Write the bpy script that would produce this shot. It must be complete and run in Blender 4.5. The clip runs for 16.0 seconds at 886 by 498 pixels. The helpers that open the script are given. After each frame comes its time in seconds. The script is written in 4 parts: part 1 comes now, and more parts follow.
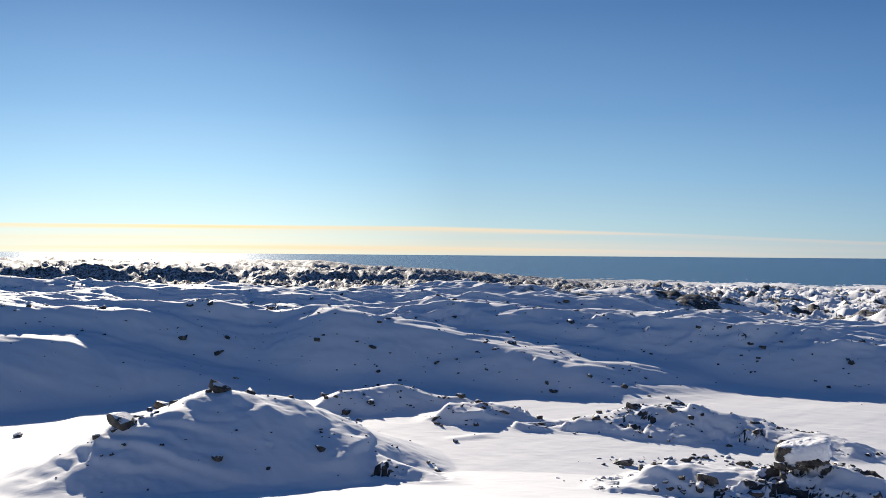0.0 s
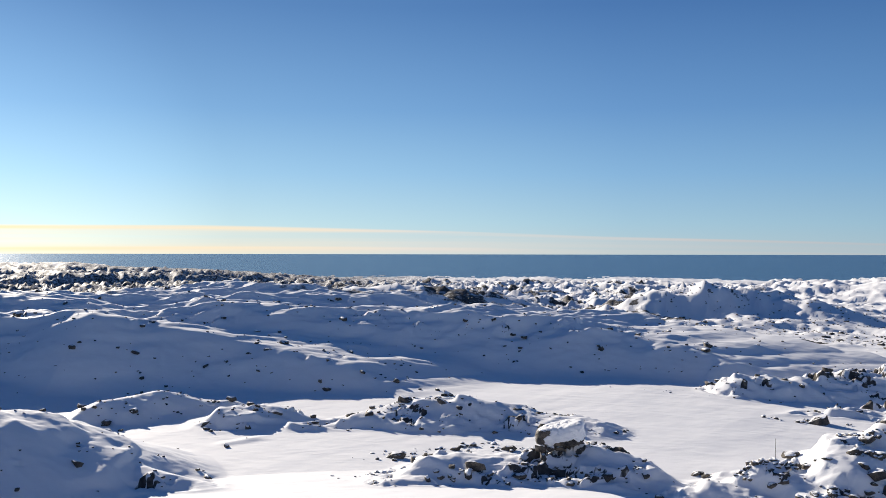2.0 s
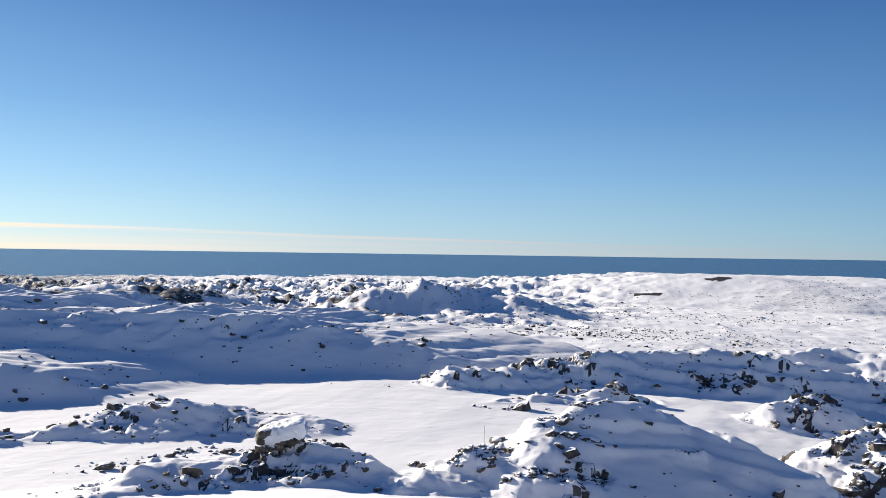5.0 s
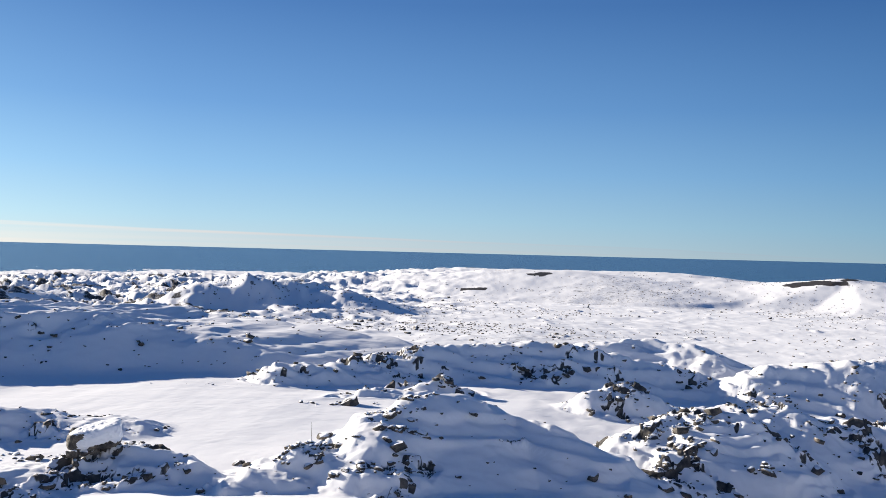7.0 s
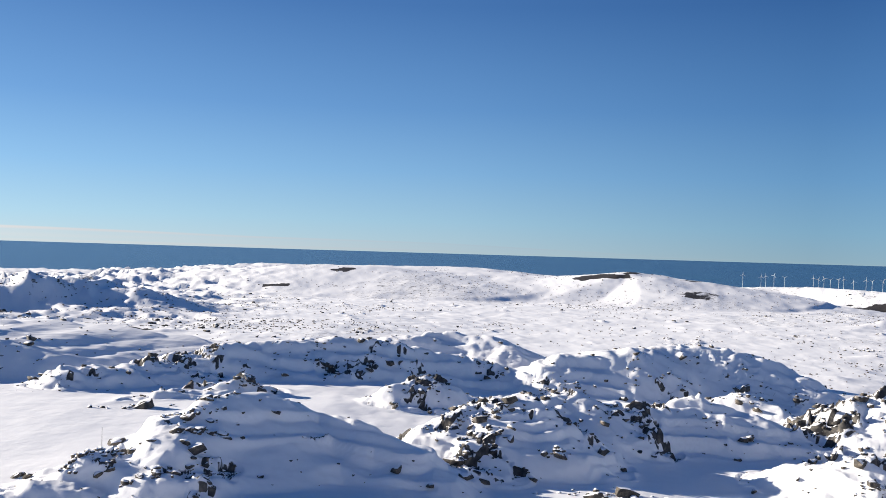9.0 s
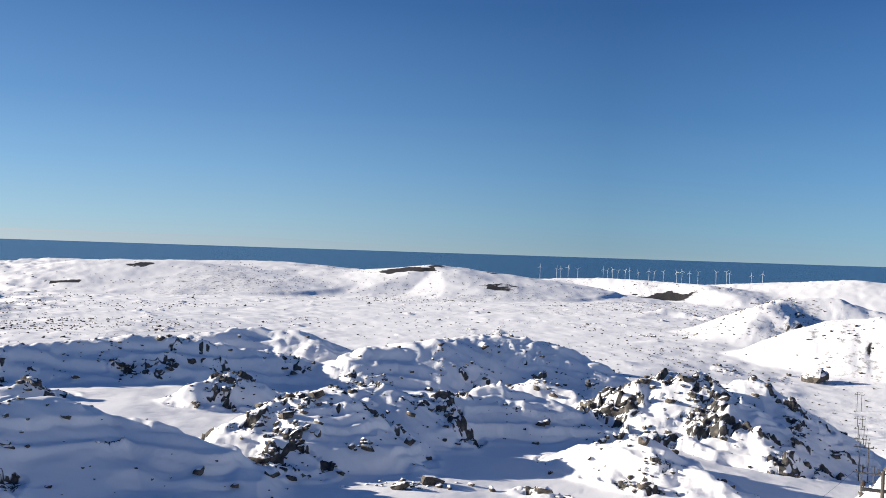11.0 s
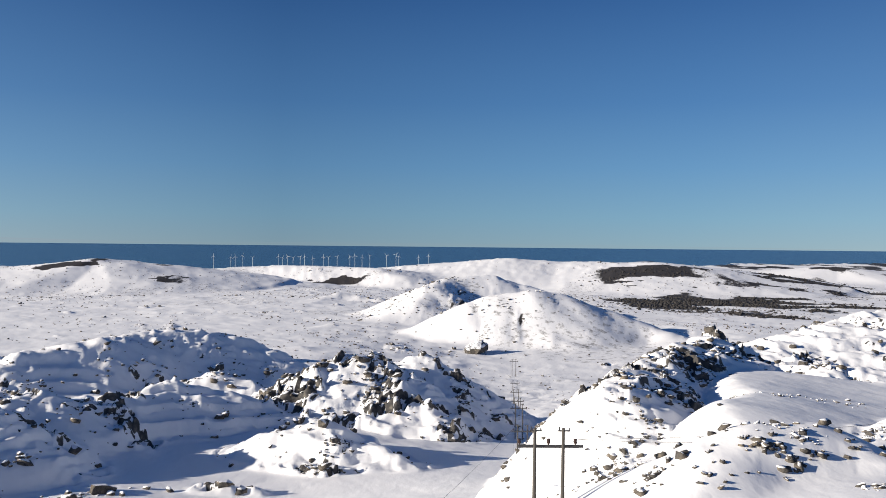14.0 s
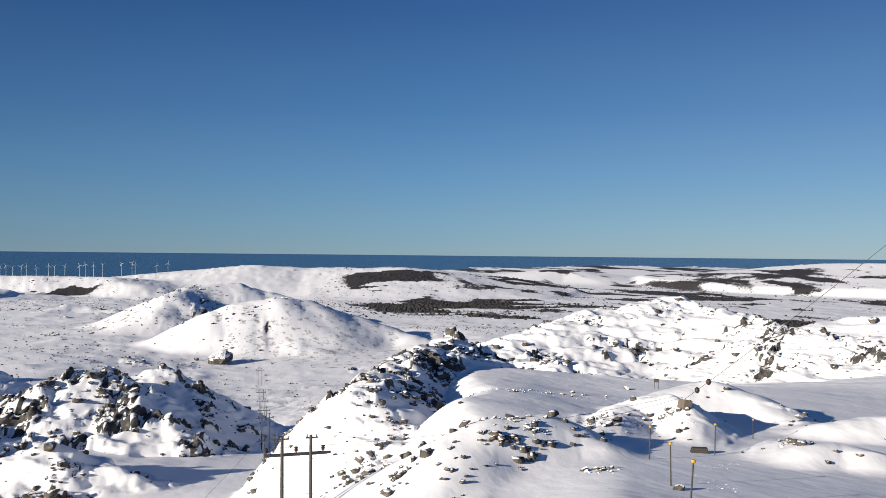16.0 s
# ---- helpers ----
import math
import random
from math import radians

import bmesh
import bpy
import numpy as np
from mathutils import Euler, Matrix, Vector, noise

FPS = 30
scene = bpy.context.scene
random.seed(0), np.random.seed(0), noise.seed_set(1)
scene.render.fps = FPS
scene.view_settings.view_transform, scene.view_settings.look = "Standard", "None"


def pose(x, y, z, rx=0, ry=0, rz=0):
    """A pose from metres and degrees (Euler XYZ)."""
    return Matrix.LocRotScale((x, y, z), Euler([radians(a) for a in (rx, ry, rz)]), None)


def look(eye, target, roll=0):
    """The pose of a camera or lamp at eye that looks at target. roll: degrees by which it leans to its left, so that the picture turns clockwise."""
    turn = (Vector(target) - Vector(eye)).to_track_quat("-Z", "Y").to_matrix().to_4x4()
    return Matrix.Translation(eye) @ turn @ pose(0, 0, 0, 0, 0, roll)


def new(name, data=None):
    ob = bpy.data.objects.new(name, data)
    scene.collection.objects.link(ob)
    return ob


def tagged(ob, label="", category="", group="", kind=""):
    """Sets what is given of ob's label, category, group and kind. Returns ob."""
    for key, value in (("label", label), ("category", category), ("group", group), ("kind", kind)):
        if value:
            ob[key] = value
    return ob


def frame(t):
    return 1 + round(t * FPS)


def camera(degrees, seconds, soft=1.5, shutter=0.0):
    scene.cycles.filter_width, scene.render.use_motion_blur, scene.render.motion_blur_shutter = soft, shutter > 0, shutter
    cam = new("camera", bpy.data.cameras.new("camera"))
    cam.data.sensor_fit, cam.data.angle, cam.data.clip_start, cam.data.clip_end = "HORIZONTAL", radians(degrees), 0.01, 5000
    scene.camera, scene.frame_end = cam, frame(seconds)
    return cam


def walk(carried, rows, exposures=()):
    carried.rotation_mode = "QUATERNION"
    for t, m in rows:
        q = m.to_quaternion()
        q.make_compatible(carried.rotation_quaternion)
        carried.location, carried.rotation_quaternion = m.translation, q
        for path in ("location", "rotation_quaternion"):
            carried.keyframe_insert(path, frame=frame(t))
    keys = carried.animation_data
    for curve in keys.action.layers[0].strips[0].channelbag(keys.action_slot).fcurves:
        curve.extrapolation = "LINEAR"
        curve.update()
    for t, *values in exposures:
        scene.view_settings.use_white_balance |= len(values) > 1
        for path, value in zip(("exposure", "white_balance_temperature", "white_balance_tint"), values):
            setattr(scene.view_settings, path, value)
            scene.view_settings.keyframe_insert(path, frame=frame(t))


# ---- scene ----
EYE = 140.0          # metres above the sea


def heading(az, d, z=0.0):
    """The point at a bearing (degrees, clockwise), a distance and a height."""
    a = radians(az)
    return Vector((d * math.sin(a), d * math.cos(a), z))


def aim(az, up, roll):
    """The camera's pose on the summit, by bearing, tilt and lean."""
    eye = Vector((0, 0, EYE))
    return look(eye, eye + heading(az, math.cos(radians(up)), math.sin(radians(up))), roll)


cam = camera(53.20, 16.0, soft=0.7)
ROWS = (
    (0, 0.00, -1.21, 0.46), (0.5, 3.68, -1.12, 0.62), (1, 7.33, -1.12, 0.50), (1.5, 10.99, -1.17, 0.32), (2, 14.71, -1.26, 0.10),
    (2.5, 18.19, -1.36, -0.02), (3, 21.47, -1.39, 0.04), (3.5, 24.55, -1.33, 0.29), (4, 27.43, -1.27, 0.47), (6.5, 40.52, -1.34, 1.28),
    (7, 43.63, -1.36, 1.43), (7.5, 46.79, -1.35, 1.51), (8, 49.98, -1.34, 1.57), (8.5, 53.16, -1.32, 1.66), (9, 56.30, -1.32, 1.69),
    (11.5, 71.95, -1.40, 1.79), (12, 75.20, -1.48, 1.62), (12.5, 78.56, -1.59, 1.30), (13, 82.05, -1.67, 1.07), (13.5, 85.76, -1.72, 0.77),
    (14, 89.63, -1.74, 0.58), (14.5, 93.66, -1.68, 0.39), (15, 97.73, -1.54, 0.39), (15.5, 101.82, -1.37, 0.45), (16, 105.96, -1.18, 0.56))
walk(cam, [(t, aim(az, up, roll)) for t, az, up, roll in ROWS],
     [(0, 0.76), (4, 1.04), (7, 1.15), (9, 1.17), (12.5, 0.91), (16, 0.66)])

# ---- sky and sun ----
SUN_AZ, SUN_UP = -19.0, 15.5
world = bpy.data.worlds.new("winter_sky")
scene.world = world
world.use_nodes = True
wn, wl = world.node_tree.nodes, world.node_tree.links
wn.clear()
w_out, w_bg = wn.new("ShaderNodeOutputWorld"), wn.new("ShaderNodeBackground")
w_sky, w_tc, w_map = wn.new("ShaderNodeTexSky"), wn.new("ShaderNodeTexCoord"), wn.new("ShaderNodeMapping")
w_sky.sky_type, w_sky.sun_disc = "NISHITA", False
w_sky.sun_elevation, w_sky.sun_rotation = radians(SUN_UP), radians(SUN_AZ)
w_sky.altitude, w_sky.air_density, w_sky.dust_density, w_sky.ozone_density = 1200, 1.0, 0.05, 3.0
w_bg.inputs["Strength"].default_value = 0.082


def w_math(op, a, b=None, c=None):
    m = wn.new("ShaderNodeMath")
    m.operation = op
    for i, v in enumerate((a, b, c)):
        if v is None:
            continue
        if isinstance(v, (int, float)):
            m.inputs[i].default_value = v
        else:
            wl.new(v, m.inputs[i])
    return m.outputs[0]


def w_mix(fac, a, b):
    m = wn.new("ShaderNodeMix")
    m.data_type = "RGBA"
    for i, v in ((0, fac), (6, a), (7, b)):
        if isinstance(v, tuple):
            m.inputs[i].default_value = (*v, 1)
        elif isinstance(v, (int, float)):
            m.inputs[i].default_value = v
        else:
            wl.new(v, m.inputs[i])
    return m.outputs[2]


def w_ramp(v, stops):
    r = wn.new("ShaderNodeValToRGB")
    while len(r.color_ramp.elements) < len(stops):
        r.color_ramp.elements.new(0.5)
    for e, (p, c) in zip(r.color_ramp.elements, stops):
        e.position, e.color = p, (*c, 1) if isinstance(c, tuple) else (c, c, c, 1)
    wl.new(v, r.inputs[0])
    return r.outputs[0]


SKYLINE = EYE / 5000          # the sea's edge lies this far under eye level
w_sep = wn.new("ShaderNodeSeparateXYZ")
wl.new(w_tc.outputs["Generated"], w_sep.inputs[0])
w_map.inputs["Location"].default_value = (0, 0, SKYLINE + 0.02)
wl.new(w_tc.outputs["Generated"], w_map.inputs["Vector"])
wl.new(w_map.outputs["Vector"], w_sky.inputs["Vector"])
rise = w_math("ADD", w_sep.outputs[2], SKYLINE)
# clear cold air: pale over the sea, deep blue overhead
clear = w_ramp(rise, [(0.0, (2.7, 3.6, 4.1)), (0.035, (2.1, 3.5, 4.5)), (0.09, (1.35, 2.8, 4.5)), (0.16, (0.75, 1.9, 3.8)),
                      (0.27, (0.32, 1.05, 2.7)), (0.5, (0.2, 0.62, 1.8)), (1.0, (0.12, 0.38, 1.15))])
air = w_mix(0.14, clear, w_sky.outputs[0])
# thin bands of cloud low over the sea, gold towards the sun
sun_way = heading(SUN_AZ, 1.0)
towards = w_math("ADD", w_math("MULTIPLY", w_sep.outputs[0], sun_way.x), w_math("MULTIPLY", w_sep.outputs[1], sun_way.y))
w_cmap, w_cloud = wn.new("ShaderNodeMapping"), wn.new("ShaderNodeTexNoise")
w_cmap.inputs["Scale"].default_value = (1.6, 1.6, 130)
wl.new(w_tc.outputs["Generated"], w_cmap.inputs["Vector"])
wl.new(w_cmap.outputs["Vector"], w_cloud.inputs["Vector"])
w_cloud.inputs["Scale"].default_value, w_cloud.inputs["Detail"].default_value = 1.0, 5
top = w_ramp(towards, [(0.0, 0.004), (0.25, 0.012), (0.45, 0.014), (0.72, 0.021), (0.95, 0.033)])
inside = w_ramp(w_math("DIVIDE", rise, top), [(0.0, 0.3), (0.12, 0.65), (0.24, 0.95), (0.32, 0.42), (0.55, 0.5), (0.78, 0.38), (0.9, 1.0), (0.95, 0.8), (1.0, 0.0)])
streak = w_ramp(w_cloud.outputs["Fac"], [(0.35, 0.4), (0.58, 1.0)])
half = w_math("MULTIPLY_ADD", towards, 0.5, 0.5)
veil = w_math("MULTIPLY", w_math("MULTIPLY", inside, streak), w_ramp(towards, [(0.0, 0.25), (0.4, 0.5), (0.8, 0.95)]))
tint = w_ramp(towards, [(0.2, (2.3, 2.5, 2.9)), (0.6, (3.9, 3.7, 3.7)), (0.85, (5.6, 5.1, 4.6)), (0.97, (7.2, 5.8, 3.9)), (1.0, (8.6, 6.3, 3.2))])
deep = wn.new("ShaderNodeMix")
deep.data_type, deep.blend_type = "RGBA", "MULTIPLY"
deep.inputs[0].default_value = 1.0
wl.new(air, deep.inputs[6])
wl.new(w_ramp(half, [(0.06, (0.90, 0.90, 0.92)), (0.22, (0.66, 0.76, 0.84)), (0.43, (0.52, 0.60, 0.67)), (0.62, (0.80, 0.81, 0.84)), (0.85, (1.02, 0.98, 0.98)), (0.97, (1.4, 1.24, 1.12)), (1.0, (2.0, 1.7, 1.45))]), deep.inputs[7])
wl.new(w_mix(veil, deep.outputs[2], tint), w_bg.inputs["Color"])
wl.new(w_bg.outputs[0], w_out.inputs[0])

sun = new("sun", bpy.data.lights.new("sun", "SUN"))
sun.data.energy, sun.data.angle, sun.data.color = 5.0, radians(0.53), (1.0, 0.90, 0.76)
sun.matrix_world = look(heading(SUN_AZ, 100 * math.cos(radians(SUN_UP)), 100 * math.sin(radians(SUN_UP))), (0, 0, 0))


# ---- materials ----
def material(name, rough=0.8):
    m = bpy.data.materials.new(name)
    m.use_nodes = True
    b = m.node_tree.nodes["Principled BSDF"]
    b.inputs["Roughness"].default_value = rough
    return m, m.node_tree.nodes, m.node_tree.links, b


def plain(name, colour, rough=0.7, metal=0.0, scale=4.0, vary=0.25):
    """Paint, wood or metal with mottled wear."""
    m, n, l, b = material(name, rough)
    tc, no, mx = n.new("ShaderNodeTexCoord"), n.new("ShaderNodeTexNoise"), n.new("ShaderNodeMix")
    no.inputs["Scale"].default_value, no.inputs["Detail"].default_value = scale, 6
    mx.data_type = "RGBA"
    mx.inputs[6].default_value = (*[c * (1 - vary) for c in colour], 1)
    mx.inputs[7].default_value = (*[min(1, c * (1 + vary)) for c in colour], 1)
    l.new(tc.outputs["Object"], no.inputs["Vector"])
    l.new(no.outputs["Fac"], mx.inputs[0])
    l.new(mx.outputs[2], b.inputs["Base Color"])
    b.inputs["Metallic"].default_value = metal
    return m


def ramp(n, stops):
    r = n.new("ShaderNodeValToRGB")
    while len(r.color_ramp.elements) < len(stops):
        r.color_ramp.elements.new(0.5)
    for e, (p, c) in zip(r.color_ramp.elements, stops):
        e.position, e.color = p, (c, c, c, 1) if not isinstance(c, tuple) else (*c, 1)
    return r


def ground_material():
    """Wind-packed snow, with lichen-grey gneiss and brown heath where the ground is bare."""
    m, n, l, b = material("snow_rock_heath", 0.7)
    geo, bare, heath = n.new("ShaderNodeNewGeometry"), n.new("ShaderNodeAttribute"), n.new("ShaderNodeAttribute")
    bare.attribute_name, heath.attribute_name = "bare", "heath"
    fine, rockn, mapping = n.new("ShaderNodeTexNoise"), n.new("ShaderNodeTexNoise"), n.new("ShaderNodeMapping")
    l.new(geo.outputs["Position"], fine.inputs["Vector"])
    l.new(geo.outputs["Position"], rockn.inputs["Vector"])
    fine.inputs["Scale"].default_value, fine.inputs["Detail"].default_value, fine.inputs["Roughness"].default_value = 0.22, 10, 0.66
    rockn.inputs["Scale"].default_value, rockn.inputs["Detail"].default_value = 0.9, 8
    # bare rock where the ground's own field, broken up by fine noise, is high
    add = n.new("ShaderNodeMath"); add.operation = "MULTIPLY_ADD"
    l.new(fine.outputs["Fac"], add.inputs[0]); add.inputs[1].default_value = 0.5
    l.new(bare.outputs["Fac"], add.inputs[2])
    cut = ramp(n, [(0.62, 0.0), (0.72, 1.0)])
    l.new(add.outputs[0], cut.inputs[0])
    rock = ramp(n, [(0.3, (0.03, 0.03, 0.033)), (0.52, (0.075, 0.072, 0.07)), (0.7, (0.16, 0.145, 0.125))])
    l.new(rockn.outputs["Fac"], rock.inputs[0])
    snow = n.new("ShaderNodeMix"); snow.data_type = "RGBA"
    snow.inputs[6].default_value, snow.inputs[7].default_value = (0.80, 0.81, 0.84, 1), (0.90, 0.90, 0.91, 1)
    l.new(fine.outputs["Fac"], snow.inputs[0])
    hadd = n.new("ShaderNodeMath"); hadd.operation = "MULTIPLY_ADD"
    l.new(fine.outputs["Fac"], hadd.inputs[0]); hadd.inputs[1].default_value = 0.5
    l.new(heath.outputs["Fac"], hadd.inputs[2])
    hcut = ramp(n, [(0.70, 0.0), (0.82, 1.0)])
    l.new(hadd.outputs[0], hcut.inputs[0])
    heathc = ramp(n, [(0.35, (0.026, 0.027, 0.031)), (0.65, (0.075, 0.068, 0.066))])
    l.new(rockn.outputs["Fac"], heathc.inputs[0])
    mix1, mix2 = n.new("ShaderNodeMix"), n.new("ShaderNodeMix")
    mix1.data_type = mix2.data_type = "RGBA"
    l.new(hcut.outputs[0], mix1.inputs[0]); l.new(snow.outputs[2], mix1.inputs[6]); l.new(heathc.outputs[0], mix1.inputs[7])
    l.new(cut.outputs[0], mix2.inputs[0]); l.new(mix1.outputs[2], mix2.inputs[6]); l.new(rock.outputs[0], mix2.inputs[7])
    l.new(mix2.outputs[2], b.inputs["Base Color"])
    bump, drift = n.new("ShaderNodeBump"), n.new("ShaderNodeTexNoise")
    mapping.inputs["Rotation"].default_value = (0, 0, radians(35))
    mapping.inputs["Scale"].default_value = (0.4, 1.0, 1.0)
    l.new(geo.outputs["Position"], mapping.inputs["Vector"]); l.new(mapping.outputs[0], drift.inputs["Vector"])
    drift.inputs["Scale"].default_value, drift.inputs["Detail"].default_value = 0.7, 6
    bump.inputs["Strength"].default_value, bump.inputs["Distance"].default_value = 0.16, 0.5
    l.new(drift.outputs["Fac"], bump.inputs["Height"]); l.new(bump.outputs[0], b.inputs["Normal"])
    b.inputs["Specular IOR Level"].default_value = 0.08
    return m


def sea_material():
    m, n, l, b = material("sea_water", 0.23)
    b.inputs["Base Color"].default_value = (0.012, 0.05, 0.11, 1)
    b.inputs["IOR"].default_value = 1.33
    geo, no, bump = n.new("ShaderNodeNewGeometry"), n.new("ShaderNodeTexNoise"), n.new("ShaderNodeBump")
    no.inputs["Scale"].default_value, no.inputs["Detail"].default_value = 0.06, 8
    l.new(geo.outputs["Position"], no.inputs["Vector"]); l.new(no.outputs["Fac"], bump.inputs["Height"])
    bump.inputs["Strength"].default_value, bump.inputs["Distance"].default_value = 0.7, 4.0
    l.new(bump.outputs[0], b.inputs["Normal"])
    return m


SNOW_GROUND, SEA = ground_material(), sea_material()


# ---- the ground ----
def lattice(ix, iy, seed):
    h = (ix * 374761393 + iy * 668265263 + seed * 1442695041) & 0x7FFFFFFF
    h = ((h ^ (h >> 13)) * 1274126177) & 0x7FFFFFFF
    return ((h ^ (h >> 16)) & 0xFFFF) / 65535.0


def noise2(x, y, seed):
    """Smooth value noise, 0 to 1."""
    fx, fy = np.floor(x), np.floor(y)
    ix, iy = fx.astype(np.int64), fy.astype(np.int64)
    u, v = x - fx, y - fy
    u, v = u * u * u * (u * (6 * u - 15) + 10), v * v * v * (v * (6 * v - 15) + 10)
    a, b = lattice(ix, iy, seed), lattice(ix + 1, iy, seed)
    c, d = lattice(ix, iy + 1, seed), lattice(ix + 1, iy + 1, seed)
    return (a + (b - a) * u) * (1 - v) + (c + (d - c) * u) * v


def fbm(x, y, size, octaves, seed):
    total, amp, norm = 0.0, 1.0, 0.0
    for k in range(octaves):
        c, s = math.cos(0.7 * k + seed), math.sin(0.7 * k + seed)
        f = 2.03 ** k / size
        total = total + amp * noise2((c * x - s * y) * f + 17.3 * k, (s * x + c * y) * f - 9.1 * k, seed + k)
        norm, amp = norm + amp, amp * 0.5
    return total / norm


def ridged(x, y, size, octaves, seed):
    total, amp, norm = 0.0, 1.0, 0.0
    for k in range(octaves):
        c, s = math.cos(1.1 * k + seed), math.sin(1.1 * k + seed)
        f = 2.1 ** k / size
        v = noise2((c * x - s * y) * f + 5.7 * k, (s * x + c * y) * f + 3.3 * k, seed + 31 + k)
        total = total + amp * (1 - np.abs(2 * v - 1))
        norm, amp = norm + amp, amp * 0.55
    return total / norm


def smooth(e0, e1, v):
    t = np.clip((v - e0) / (e1 - e0), 0, 1)
    return t * t * (3 - 2 * t)


# valley floors and benches, as depths under the eye, by distance and bearing
STEPS = (8, 25, 45, 80, 130, 190, 260, 400, 650, 1000, 1600, 2450, 2750, 3400, 4900)
FLOOR = {}
FLOOR[-40] = (5, 12, 18, 26, 34, 36, 37, 46, 60, 80, 106, 136, 146, 150, 155)
FLOOR[0] = (5, 12, 18, 27, 35.5, 36, 37, 46, 60, 80, 106, 136, 146, 150, 155)
FLOOR[25] = (5, 12, 19, 28, 35.5, 36, 37.5, 47, 62, 80, 106, 136, 146, 150, 155)
FLOOR[45] = (5, 12, 20, 29, 36, 38, 41, 50, 64, 82, 106, 136, 146, 150, 155)
FLOOR[65] = (5, 12, 20, 31, 39, 42, 47, 57, 70, 84, 106, 134, 146, 150, 155)
FLOOR[80] = (5, 12, 20, 33, 41.5, 43, 51, 62, 70, 84, 108, 134, 144, 150, 155)
FLOOR[95] = (5, 12, 19, 29, 39.5, 47.5, 58.5, 70, 74, 90, 114, 134, 138, 144, 155)
FLOOR[97] = (5, 11, 18, 27, 38, 46.5, 57.5, 70, 74, 90, 114, 134, 138, 144, 155)
FLOOR[99] = (5, 10.5, 16.5, 24, 32, 44, 56, 70, 74, 90, 114, 134, 138, 144, 155)
FLOOR[102] = (5, 10.2, 15.5, 21, 27, 41, 53, 70, 74, 90, 114, 134, 138, 144, 155)
FLOOR[109] = (5, 9.5, 13.4, 15.4, 20, 35, 46, 60, 72, 90, 112, 133, 137, 140, 150)
FLOOR[118] = (4, 8, 12.3, 16.6, 21, 33, 42, 56, 72, 91, 112, 132, 136, 138, 145)
FLOOR[140] = (4, 8, 12, 16.5, 22, 25, 36, 54, 78, 98, 116, 132, 136, 138, 145)

DEG = np.concatenate([np.arange(-31, 138.01, 0.14), np.arange(139.5, 328.6, 1.5)])
RAD = np.concatenate([[0.0, 1.0, 4.0], np.geomspace(8, 70, 90)[:-1], np.geomspace(70, 330, 500)[:-1], np.geomspace(330, 4900, 340)])
AZ, DIST = np.meshgrid(DEG, RAD, indexing="ij")
GX, GY = DIST * np.sin(np.radians(AZ)), DIST * np.cos(np.radians(AZ))


def floor_height(az, dist):
    keys = sorted(FLOOR)
    ring = keys + [keys[0] + 360]
    rows = np.array([FLOOR[k] for k in keys] + [FLOOR[keys[0]]], float)
    # bearings behind the summit run round to the first again
    a = np.where(az < ring[0], az + 360, az)
    ld = np.log(np.clip(dist, STEPS[0], STEPS[-1]))
    ls = np.log(np.array(STEPS, float))
    cols = np.stack([np.interp(ld, ls, r) for r in rows])
    i = np.clip(np.searchsorted(ring, a, side="right") - 1, 0, len(ring) - 2)
    ra = np.array(ring, float)
    u = (a - ra[i]) / (ra[i + 1] - ra[i])
    u = u * u * (3 - 2 * u)
    lo = np.take_along_axis(cols, i[None], 0)[0]
    hi = np.take_along_axis(cols, i[None] + 1, 0)[0]
    return EYE - (lo + (hi - lo) * u)


HEIGHT = floor_height(AZ + np.where(DIST > 15, 3.0, 0.0) * (fbm(GX, GY, 14, 3, 61) - 0.5), DIST)
HEIGHT = np.where(DIST < 8, EYE - 1.7 - 3.3 * (DIST / 8) ** 1.5, HEIGHT)
STONY = np.zeros_like(HEIGHT)      # how rocky the ground is
# distant hummocks, steeper and barer towards the sun
FAR = smooth(250, 340, DIST) * (1 - smooth(1500, 2400, DIST) * 0.8)
LEFT = 1 - smooth(26, 50, AZ)
STONY += FAR * (0.62 * LEFT + 0.25 * (1 - LEFT))


